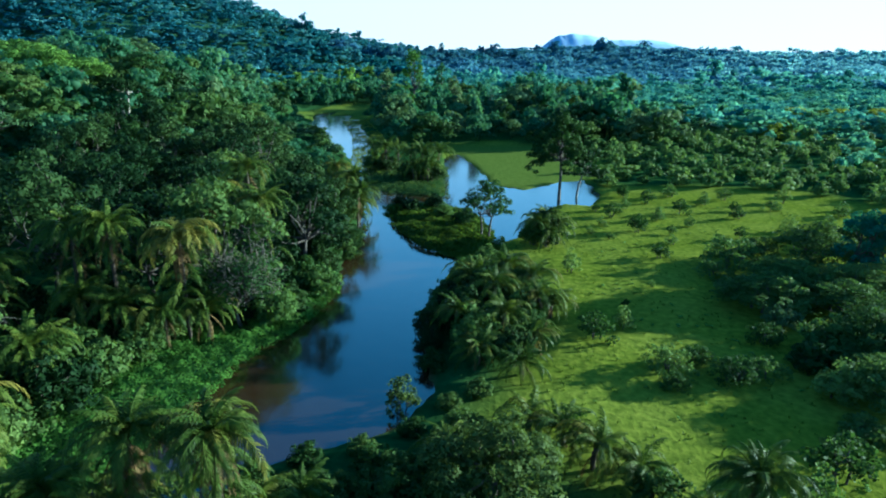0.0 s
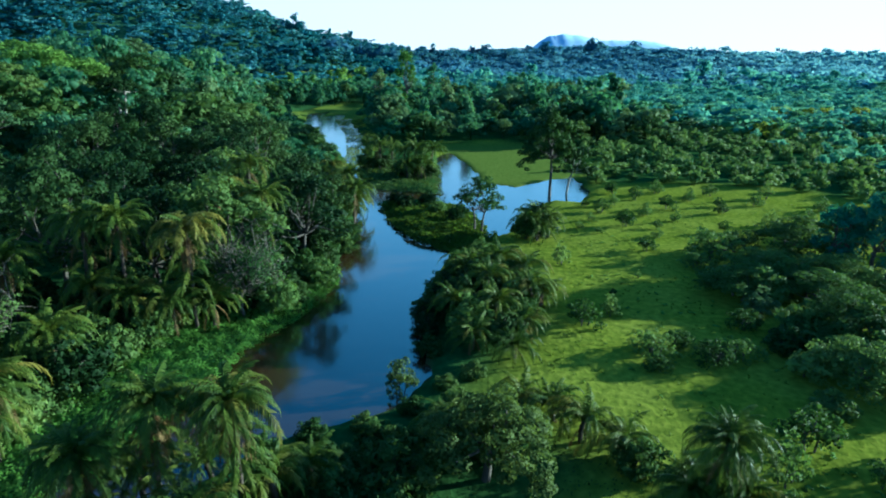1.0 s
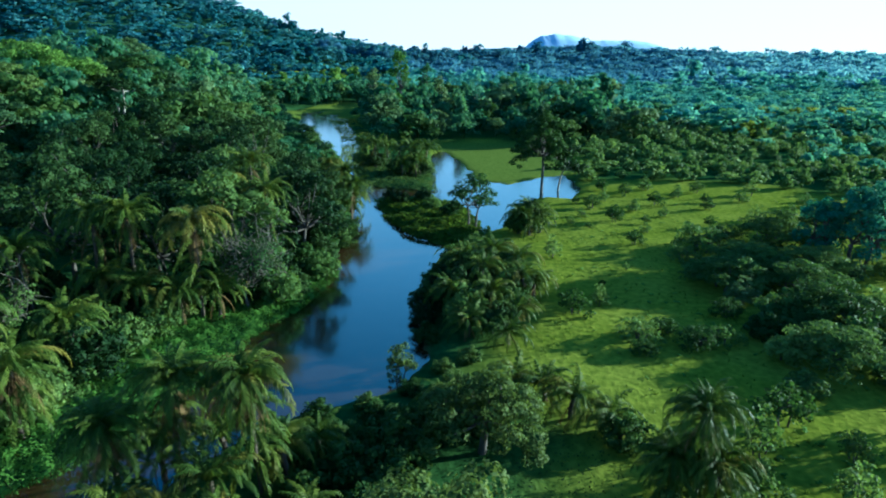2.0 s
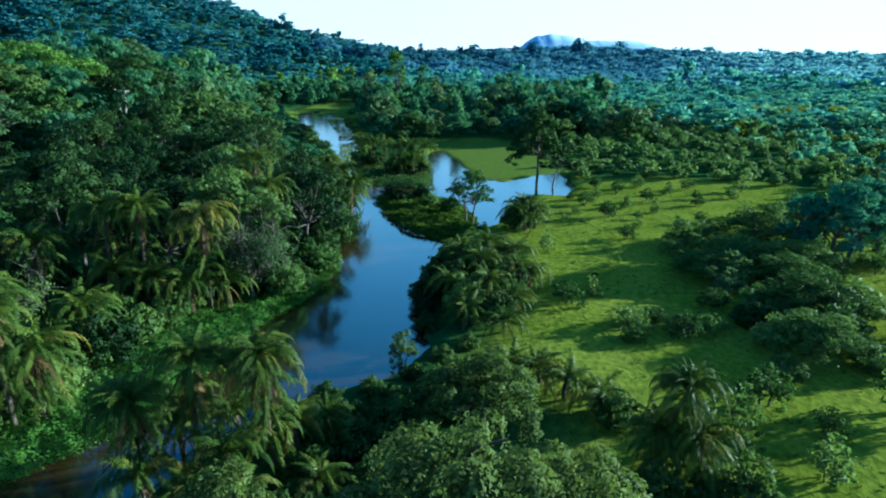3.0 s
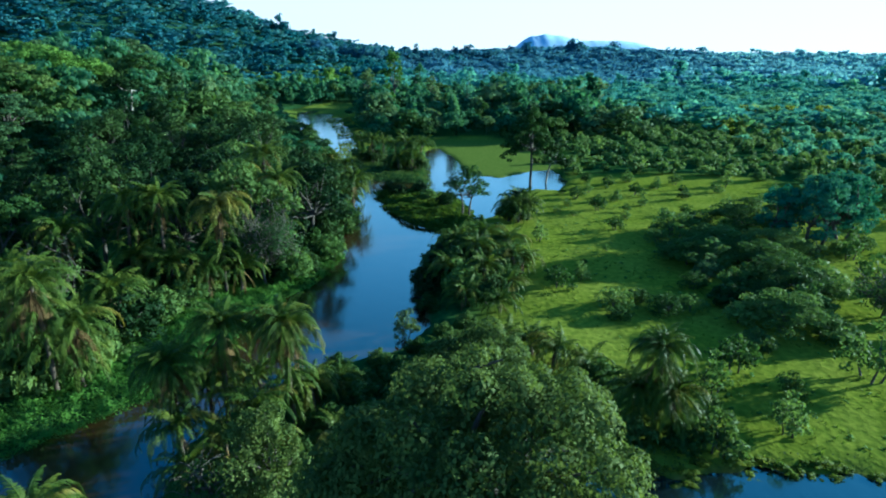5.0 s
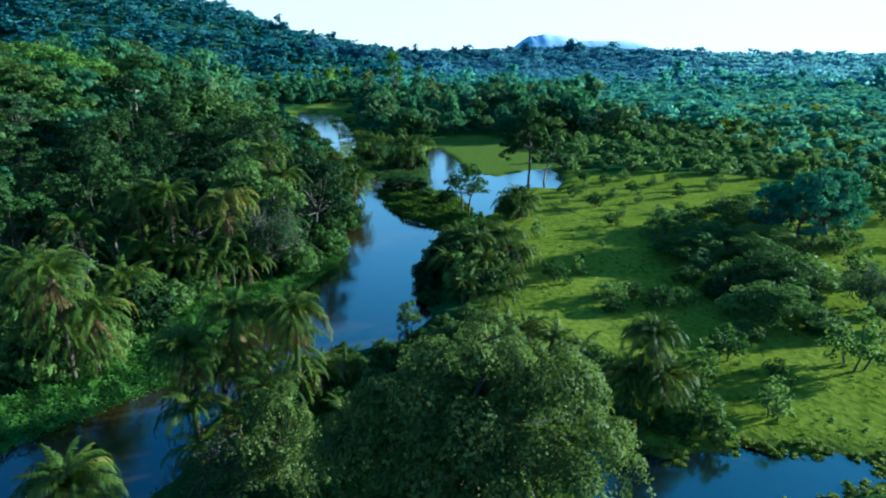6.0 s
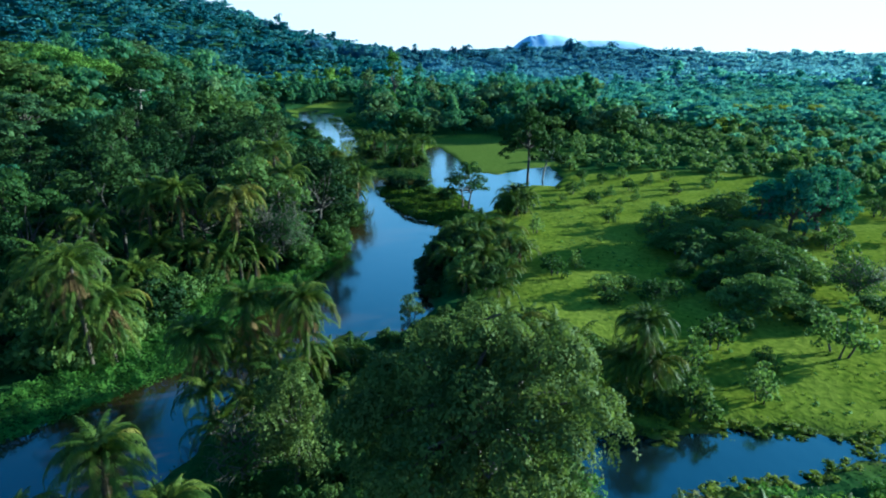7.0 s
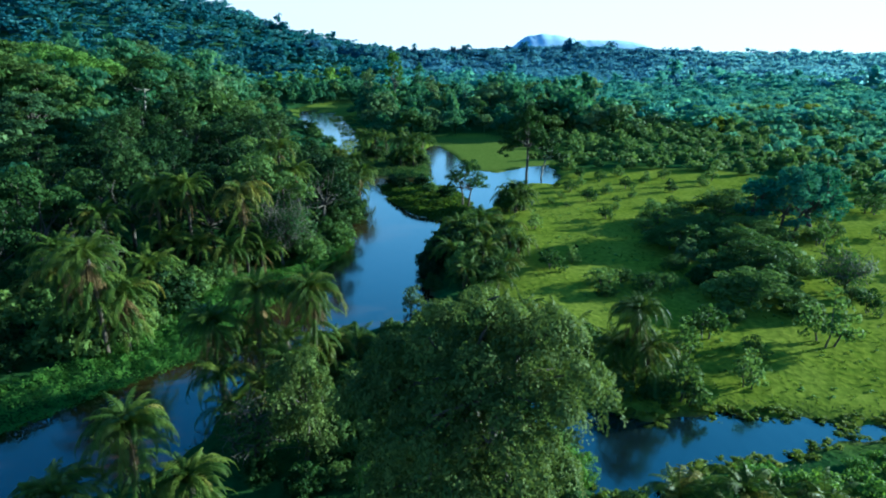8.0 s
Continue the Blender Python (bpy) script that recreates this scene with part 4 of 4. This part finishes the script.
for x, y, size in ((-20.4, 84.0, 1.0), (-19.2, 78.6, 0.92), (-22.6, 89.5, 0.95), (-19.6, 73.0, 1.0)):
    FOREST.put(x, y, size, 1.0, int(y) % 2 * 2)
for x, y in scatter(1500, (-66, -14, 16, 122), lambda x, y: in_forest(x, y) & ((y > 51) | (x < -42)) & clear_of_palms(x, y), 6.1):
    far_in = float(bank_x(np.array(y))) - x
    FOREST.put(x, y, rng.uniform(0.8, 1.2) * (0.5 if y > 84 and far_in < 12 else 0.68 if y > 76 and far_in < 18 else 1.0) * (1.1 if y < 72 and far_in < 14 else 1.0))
for x, y in scatter(400, (-45, -14, 18, 122), lambda x, y: (x < bank_x(y) - 0.4 - 6.4 * (1 - smooth(44, 56, y))) & (x > bank_x(y) - 8 - 8 * (1 - smooth(40, 56, y))) & (water_distance(x, y) > -0.2), 3.6):
    THICKET.put(x, y, rng.uniform(0.5, 0.95))
for x, y in scatter(400, (-44, -22, 26, 52), lambda x, y: (x < bank_x(y) - 7.5), 4.2):
    THICKET.put(x, y, rng.uniform(0.7, 1.25))


for x, y in scatter(300, (-27, -13, 52, 78), lambda x, y: (x < bank_x(y) - 0.5) & (x > bank_x(y) - 6), 2.8):
    THICKET.put(x, y, rng.uniform(0.55, 0.8))


# ---- woods too many to count ----
rng = np.random.default_rng(5)
ball = bmesh.new()
bmesh.ops.create_icosphere(ball, subdivisions=1, radius=1.0)
BALL_V, BALL_T = np.array([v.co[:] for v in ball.verts]), np.array([[v.index for v in f.verts] for f in ball.faces])
ball.free()


def tree_form(lumps, count, leaf, low=-0.15, coarse=True, subs=6, core=0.50):
    """Corners, triangles and soft normals of one crown with a short trunk, one metre high and wide."""
    pieces = []
    if low < 0.0:
        line = np.array(((0, 0, -0.05), (0.01, 0, 0.3), (0, 0.01, 0.6)))
        v, t = tube(line, (0.03, 0.022, 0.012), 3)
        pieces.append((v, t, unit(v - np.repeat(line, 3, 0))))
    for c, r in lumps:
        v = BALL_V * rng.uniform(0.8, 1.15, (len(BALL_V), 1))
        pieces.append((np.asarray(c) + v * np.asarray(r) * core, BALL_T, unit(BALL_V / np.asarray(r))))
    for c, r in clustered(lumps, subs, 0.5):
        p, n = shell(c, r, count, low, 0.35)
        pieces.append(leaves(p, n, leaf, 0.35, 0.2, 0.45, coarse, 0.8))
    return (*joined(pieces), normals_of(pieces))


def wood(name, spots, forms, material, label, category="woods"):
    vs, ts, ns, tint, n = [], [], [], [], 0
    spots = np.asarray(spots)
    feet = ground_z(spots[:, 0], spots[:, 1])
    for (x, y, h, w), foot in zip(spots, feet):
        v, t, soft = forms[int(rng.integers(len(forms)))]
        a = rng.uniform(0, 2 * np.pi)
        c, s = math.cos(a), math.sin(a)
        vs.append(np.stack(((v[:, 0] * c - v[:, 1] * s) * w + x, (v[:, 0] * s + v[:, 1] * c) * w + y, v[:, 2] * h + foot), -1))
        ns.append(np.stack((soft[:, 0] * c - soft[:, 1] * s, soft[:, 0] * s + soft[:, 1] * c, soft[:, 2]), -1))
        ts.append(t + n)
        tint.append(np.full(len(v), rng.random()))
        n += len(v)
    return tagged(new(name, mesh_of(name, np.concatenate(vs), np.concatenate(ts), material, np.concatenate(ns), tint=np.concatenate(tint))), label, category, kind="stuff")


def crown_size(low, high, broad=1.0):
    """Height and width of one tree of a mixed wood; one in eight stands out."""
    h = rng.uniform(low, high) * (1.45 if rng.random() < 0.12 else 1.0)
    return h, h * rng.uniform(0.75, 1.15) * broad


def dome_lumps(count):
    """A bush that is leafy down to the ground."""
    return [((0.27 * math.cos(k * 2.4) * (k > 0), 0.27 * math.sin(k * 2.4) * (k > 0), 0.62 if k == 0 else rng.uniform(0.28, 0.45)), (0.30, 0.30, 0.36)) for k in range(count)]


def round_lumps(count, base=0.12):
    return lobed(1.0, 1.0, base, count, 0.8)


def tall_lumps(count):
    return [((rng.normal(0, 0.08), rng.normal(0, 0.08), 0.25 + 0.68 * k / count), (0.30 * (1 - 0.75 * k / count) + 0.06,) * 2 + (0.16,)) for k in range(count)]


ROUND_NEAR = [tree_form(round_lumps(7 + k % 3), 24, 0.051, -0.15, True, 7, 0.45) for k in range(5)]
ROUND_FINE = [tree_form(round_lumps(6 + k % 3), 13, 0.066) for k in range(6)]
TALL_FINE = [tree_form(tall_lumps(8), 11, 0.075) for k in range(3)]
BUSH_FINE = [tree_form(dome_lumps(5), 14, 0.095) for k in range(5)]
ROUND_COARSE = [tree_form(round_lumps(5), 6, 0.115, 0.0, True, 5) for k in range(6)]
TALL_COARSE = [tree_form(tall_lumps(6), 7, 0.105, 0.0, True, 5) for k in range(3)]
ROUND_FAR = [tree_form(round_lumps(4), 6, 0.11, 0.0, True, 4) for k in range(5)]
DOME_MIST = [tree_form(dome_lumps(6), 16, 0.085, -0.2, True, 5) for k in range(6)]
ROUND_PLAIN = [tree_form(round_lumps(6), 11, 0.08, -0.05, True, 5) for k in range(6)]
ROUND_MIST = [tree_form(round_lumps(5), 6, 0.11, 0.0, True, 5) for k in range(6)]


def far_bank_x(y):
    """Where the river's right bank runs upstream of the lagoon."""
    b = np.array(RIGHT_BANK[19:])
    return np.interp(y, b[:, 1], b[:, 0])


def open_land(x, y):
    """Dry ground outside the pasture, the marshes and the near forest."""
    return (water_distance(x, y) > 3.0) & (signed(MARSH, x, y) > 3) & (signed(FAR_MEADOW, x, y) > 2) & (signed(MEADOW, x, y) > 2) & ~((y < 120) & (x < -10) & (x > -66)) & ~((y > 100) & (y < 262) & (x > bank_x(y) - 4) & (x < far_bank_x(y) + 8))


def in_view(x, y, margin=0.12):
    return (np.abs(x) < (y + 24) * (0.71 + margin) + 12)


# scrub on the right, mid distance
spots = [(x, y, rng.uniform(1.8, 4.0), rng.uniform(2.6, 5.4)) for x, y in scatter(6500, (20, 190, 84, 200), lambda x, y: open_land(x, y) & in_view(x, y) & (ripple(x, y, 9.0) > -0.55), 3.9)]
# bushes farther off get leaves coloured with haze
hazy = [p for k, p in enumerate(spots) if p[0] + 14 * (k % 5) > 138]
wood("scrub", [p for p in spots if p not in hazy], BUSH_FINE, LEAF_SCRUB, "rolling thorn scrub of rounded olive green bushes", "scrub")
wood("scrub", hazy, BUSH_FINE, LEAF_TEAL_HAZE, "haze-tinted blue-green thorn scrub of rounded bushes", "scrub")
# woods behind the lagoon and up the hill
spots = [(x, y, *crown_size(6.5, 12.5)) for x, y in scatter(11000, (-230, 60, 55, 330), lambda x, y: open_land(x, y) & in_view(x, y) & ((x < -20) | (y > 170)) & (((x + 69) / 8) ** 2 + ((y - 121) / 15) ** 2 > 1), 6.4)]
low_bank = [(float(bank_x(np.array(y))) - 26 < x < float(bank_x(np.array(y))) + 2) and 100 < y < 270 for x, y, h, w in spots]
spots = [(x, y, min(h, 5.0), min(w, 6.0)) if low else (x, y, h, w) for (x, y, h, w), low in zip(spots, low_bank)]
close, spots = [p for p in spots if p[1] < 185], [p for p in spots if p[1] >= 185]
wood("woods", close[::3], ROUND_NEAR, LEAF_MID, "green mixed forest on the slope beyond the river")
wood("woods", close[1::3], ROUND_NEAR, LEAF_WOODS, "dark green mixed forest beyond the river")
wood("woods", close[2::3], ROUND_NEAR, LEAF_GREY, "grey-green forest trees beyond the river")
wood("woods", spots[::4] + spots[1::4], ROUND_FINE, LEAF_WOODS, "dark green mixed forest beyond the river")
wood("woods", spots[2::8], ROUND_FINE, LEAF_MID, "green forest trees beyond the river")
wood("woods", spots[6::8], ROUND_FINE, LEAF_GREY, "grey-green forest trees beyond the river")
wood("woods", [(x, y, h * 1.1, w * 0.85) for x, y, h, w in spots[3::4]], TALL_FINE, LEAF_WOODS, "tall pointed trees rising from the forest")
# wider plain to the right
def uneven(x, y):
    """Taller stands and lower, more open ones over the plain."""
    return 0.95 + 0.24 * float(ripple(x, y, 34.0, 2.0)) + 0.16 * float(ripple(x, y, 90.0, 5.0))


spots = [(x, y, *(uneven(x, y) * np.array(crown_size(5, 7.5, 1.6)))) for x, y in scatter(9000, (20, 330, 190, 400), lambda x, y: open_land(x, y) & in_view(x, y) & (ripple(x, y, 21.0, 9.0) > -0.8), 7.2)]
# leaf colour steps with distance to imitate haze
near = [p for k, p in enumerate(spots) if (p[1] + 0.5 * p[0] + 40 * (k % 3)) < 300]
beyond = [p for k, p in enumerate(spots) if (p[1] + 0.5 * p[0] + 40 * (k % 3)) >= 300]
wood("plain_woods", near[::2], ROUND_PLAIN, LEAF_TEAL_HAZE, "haze-tinted blue-green woods over the wide plain", "woods")
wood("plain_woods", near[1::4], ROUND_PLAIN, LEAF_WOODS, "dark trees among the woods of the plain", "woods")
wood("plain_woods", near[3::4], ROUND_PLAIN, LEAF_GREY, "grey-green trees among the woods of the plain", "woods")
wood("plain_woods", beyond[::3] + beyond[1::3], ROUND_PLAIN, LEAF_FAR_HAZE, "hazy haze-tinted blue-green woods over the wide plain", "woods")
wood("plain_woods", beyond[2::3], ROUND_PLAIN, LEAF_TEAL_HAZE, "darker trees among the hazy woods of the plain", "woods")
wood("yellow_trees", [(x, y, 6.0, 6.5) for x, y in ((92, 186), (97, 190), (134, 236), (141, 240), (128, 244), (150, 236), (158, 243), (122, 238))], ROUND_FINE, LEAF_YELLOW, "trees with yellow blossom among the woods", "trees")
spots = [(x, y, *(uneven(x, y) * np.array(crown_size(7.5, 11.5, 1.55)))) for x, y in scatter(26000, (-520, 640, 320, 830), lambda x, y: in_view(x, y) & ((y > 400) | (x < 62)) & (signed(HILL_FIELD, x, y) > 4) & (signed(PLAIN_FIELD, x, y) > 4), 9.0)]
# sorted by distance and side for the haze-coloured leaves
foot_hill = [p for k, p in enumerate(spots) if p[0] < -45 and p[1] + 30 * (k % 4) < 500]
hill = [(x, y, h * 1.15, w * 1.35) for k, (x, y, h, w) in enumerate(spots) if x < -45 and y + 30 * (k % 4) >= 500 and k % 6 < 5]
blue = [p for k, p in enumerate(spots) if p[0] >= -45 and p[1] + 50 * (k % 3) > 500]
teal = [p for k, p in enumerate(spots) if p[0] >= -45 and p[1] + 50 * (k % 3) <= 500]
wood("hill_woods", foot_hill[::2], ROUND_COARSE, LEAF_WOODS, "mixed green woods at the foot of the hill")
wood("hill_woods", foot_hill[1::4], ROUND_COARSE, LEAF_TEAL_HAZE, "haze-tinted blue-green woods at the foot of the hill")
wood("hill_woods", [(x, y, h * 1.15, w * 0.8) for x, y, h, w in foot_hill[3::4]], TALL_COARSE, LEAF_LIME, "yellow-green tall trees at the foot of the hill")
wood("hill_woods", hill[::3] + hill[1::6], ROUND_COARSE, LEAF_HILL_HAZE, "haze-tinted dark blue-green woods covering the hill")
wood("hill_woods", hill[2::6] + hill[4::6], ROUND_COARSE, LEAF_HILL_PALE_HAZE, "paler haze-tinted blue-green trees among the hill woods")
wood("hill_woods", [(x, y, h * 1.3, w * 0.65) for x, y, h, w in hill[5::6]], TALL_COARSE, LEAF_HILL_HAZE, "tall trees among the hill woods")
wood("hill_woods", [(x, 772 + 14 * math.sin(x), rng.uniform(9, 17), rng.uniform(13, 24)) for x in np.arange(-340, 30, 8.0)], ROUND_MIST, LEAF_HILL_HAZE, "trees along the crest of the hill")
wood("far_woods", teal[::3] + teal[1::3], ROUND_COARSE, LEAF_FAR_HAZE, "dense haze-tinted blue-green far woods on the plain")
wood("far_woods", [(x, y, h * 1.1, w * 0.85) for x, y, h, w in teal[2::3]], TALL_COARSE, LEAF_FAR_HAZE, "tall trees in the far woods")
# woods towards the sun take the paler haze colour
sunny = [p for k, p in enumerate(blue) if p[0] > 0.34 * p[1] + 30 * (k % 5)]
wood("far_woods", [p for k, p in enumerate(blue) if p[0] <= 0.34 * p[1] + 30 * (k % 5)], ROUND_MIST, LEAF_BLUE_HAZE, "hazy blue far woods on the plain")
wood("far_woods", sunny, ROUND_MIST, LEAF_SUN_HAZE, "pale hazy woods towards the sun")
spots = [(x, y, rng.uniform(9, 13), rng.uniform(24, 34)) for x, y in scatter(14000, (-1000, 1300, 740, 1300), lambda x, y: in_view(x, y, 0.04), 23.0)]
wood("horizon_woods", [p for k, p in enumerate(spots) if p[0] <= 0.40 * p[1] + 60 * (k % 5)], ROUND_FAR, LEAF_BLUE_HAZE, "hazy blue woods towards the horizon")
wood("horizon_woods", [p for k, p in enumerate(spots) if p[0] > 0.40 * p[1] + 60 * (k % 5)], ROUND_FAR, LEAF_SUN_HAZE, "pale hazy woods on the horizon towards the sun")
SKYLINE = [(-129, 690, 40.9, 31), (-103, 690, 33.4, 13), (-93, 695, 34.0, 10), (-82, 690, 33.4, 12), (-68, 690, 34.6, 7), (-62, 700, 32.3, 12),
           (-42, 820, 32.1, 19), (-29, 820, 35.5, 10), (-16, 825, 27.9, 14), (-2, 820, 30.0, 17), (20, 820, 34.1, 9), (38, 825, 34.1, 20), (63, 820, 29.3, 12), (77, 830, 27.3, 17),
           (100, 900, 35.7, 10), (125, 905, 39.5, 18), (163, 900, 34.9, 14), (187, 900, 46.5, 15), (199, 905, 40.9, 16), (215, 900, 29.2, 14), (245, 900, 35.7, 13), (246, 905, 42.0, 13), (263, 900, 29.2, 24), (330, 900, 32.7, 6)]
between = [(x, 690 + 0.8 * (x + 129), rng.uniform(25.0, 28.5), rng.uniform(14, 22)) for x in np.arange(-120, 330, 10.0)]
wood("ridge_trees", [(x, y, 1.04 * (top - float(ground_z(x, y))), max(1.5 * w, 0.62 * (top - float(ground_z(x, y))))) for x, y, top, w in SKYLINE + between], DOME_MIST, LEAF_RIDGE_HAZE, "hazy blue trees standing out on the skyline", "trees")
wood("ridge_trees", [(x, y, top - float(ground_z(x, y)), w) for x, y, top, w in ((-182, 748, 69, 20), (-194, 748, 61, 14), (-142, 748, 43, 40), (-262, 748, 76, 26), (-222, 748, 64, 22))], ROUND_FINE, LEAF_HILL_HAZE, "lone trees standing out on the ridge", "trees")


# ---- low growth ----
def carpet(name, box, count, keep, rise, leaf, material, label, spread=0.5, droop=0.1, up=1.0):
    x, y = rng.uniform(box[0], box[1], count), rng.uniform(box[2], box[3], count)
    ok = keep(x, y)
    x, y = x[ok], y[ok]
    h = rise(x, y)
    z = np.maximum(ground_z(x, y), 0.0) + h * (0.35 + 0.65 * rng.random(len(x)))
    n = np.stack((0.6 * ripple(x, y, 0.8, 1), 0.6 * ripple(x, y, 0.8, 7), np.full(len(x), up)), -1)
    lv, lt, ln = leaves(np.stack((x, y, z), -1), unit(n), leaf, spread, droop, 0.42)
    return tagged(new(name, mesh_of(name, lv, lt, material, ln)), label, "plants", kind="stuff")


def on_mat(x, y):
    d = bank_x(y) - x
    return (d > -1.2) & (d < 7.6 - 2.6 * smooth(44, 58, y)) & (y > 8) & (y < 62) & (water_distance(x, y) > -1.0)


carpet("creeper_mat", (-48, -12, 8, 62), 190000, on_mat, lambda x, y: 0.75 + 0.35 * ripple(x, y, 1.3) + 0.25 * ripple(x, y, 0.5, 3), 0.18, LEAF_MAT, "bright green creeper mat along the river bank")
carpet("islet_reeds", (-16, 8, 73, 99), 26000, lambda x, y: (water_distance(x, y) > -0.3) & (x < 7) & (y > 74) & (x > -14), lambda x, y: 0.6 + 0.5 * ripple(x, y, 2.0), 0.32, LEAF_SEDGE, "low reeds and water plants covering the islet", 0.8)
carpet("bank_reeds", (-24, 0, 108, 140), 12000, lambda x, y: (water_distance(x, y) > -0.5) & (water_distance(x, y) < 9) & (x > -24), lambda x, y: 0.5 + 0.4 * ripple(x, y, 2.5), 0.3, LEAF_MID, "reeds along the lagoon's edge", 0.8)

carpet("river_reeds", (-56, -16, 120, 235), 26000, lambda x, y: (x > far_bank_x(y) - 4.5) & (x < far_bank_x(y) + 5) & (ripple(x, y, 5.0, 2.0) > -0.35), lambda x, y: 0.4 + 0.35 * ripple(x, y, 2.5), 0.36, LEAF_SEDGE, "reeds and floating plants along the upper river", 0.8)


def tufts(name, box, count, keep, height, material, label, blades=5, wide=0.07):
    x, y = rng.uniform(box[0], box[1], count), rng.uniform(box[2], box[3], count)
    ok = keep(x, y)
    x, y = np.repeat(x[ok], blades), np.repeat(y[ok], blades)
    n = len(x)
    a = rng.uniform(0, 2 * np.pi, n)
    out = np.stack((np.cos(a), np.sin(a), np.zeros(n)), -1)
    foot = np.stack((x, y, np.maximum(ground_z(x, y), 0) - 0.03), -1) + out * 0.06
    h = (height * rng.uniform(0.6, 1.3, n))[:, None]
    side = np.stack((-np.sin(a), np.cos(a), np.zeros(n)), -1) * wide
    tip = foot + out * h * 0.7 + np.array((0, 0, 1.0)) * h
    v = np.stack((foot - side, foot + side, tip), 1).reshape(-1, 3)
    return tagged(new(name, mesh_of(name, v, np.arange(n * 3).reshape(-1, 3), material)), label, "grass", kind="stuff")


tufts("grass_tufts", (6, 62, 18, 100), 7000, lambda x, y: (signed(MEADOW, x, y) < 0) & (water_distance(x, y) > 0.4) & (ripple(x, y, 2.2) + rng.normal(0, 0.4, len(x)) > 0.15), 0.17, LEAF_SEDGE, "short tufted pasture grass")
HUMMOCK = [tree_form(dome_lumps(4), 18, 0.10, -0.2, True, 4, 0.5) for k in range(4)]
spots = scatter(2600, (5, 44, 7, 24), lambda x, y: (np.abs(water_distance(x, y) - 0.2) < 0.9) & (signed(NEAR_POND, x, y) < 3) & (ripple(x, y, 1.3) > -0.2), 0.7)
wood("sedge_hummocks", [(x, y, rng.uniform(0.22, 0.5), rng.uniform(0.7, 1.7)) for x, y in spots], HUMMOCK, LEAF_SEDGE, "rounded sedge hummocks at the pond's margin", "sedge")
LOW_HUMMOCK = [tree_form(dome_lumps(3), 7, 0.15, -0.1, True, 2, 0.5) for k in range(4)]
spots = scatter(1300, (8, 66, 19, 104), lambda x, y: (signed(MEADOW, x, y) < -1) & (water_distance(x, y) > 1) & (ripple(x, y, 4.0, 3) + 0.4 * rng.normal(0, 1, len(x)) > 0.1), 1.1)
wood("grass_hummocks", [(x, y, rng.uniform(0.10, 0.24), rng.uniform(0.4, 0.9)) for x, y in spots], LOW_HUMMOCK, LEAF_LIME, "low grassy hummocks dotting the pasture", "grass")
carpet("bank_growth", (-30, 40, -12, 30), 24000, lambda x, y: (water_distance(x, y) > 0.3) & (signed(MEADOW, x, y) > -0.5) & (ripple(x, y, 2.3, 5) > -0.5) & (x > bank_x(y) + 6), lambda x, y: 0.28 + 0.25 * ripple(x, y, 1.7), 0.14, LEAF_DARK, "rank grass and weeds on the near bank", 0.8)
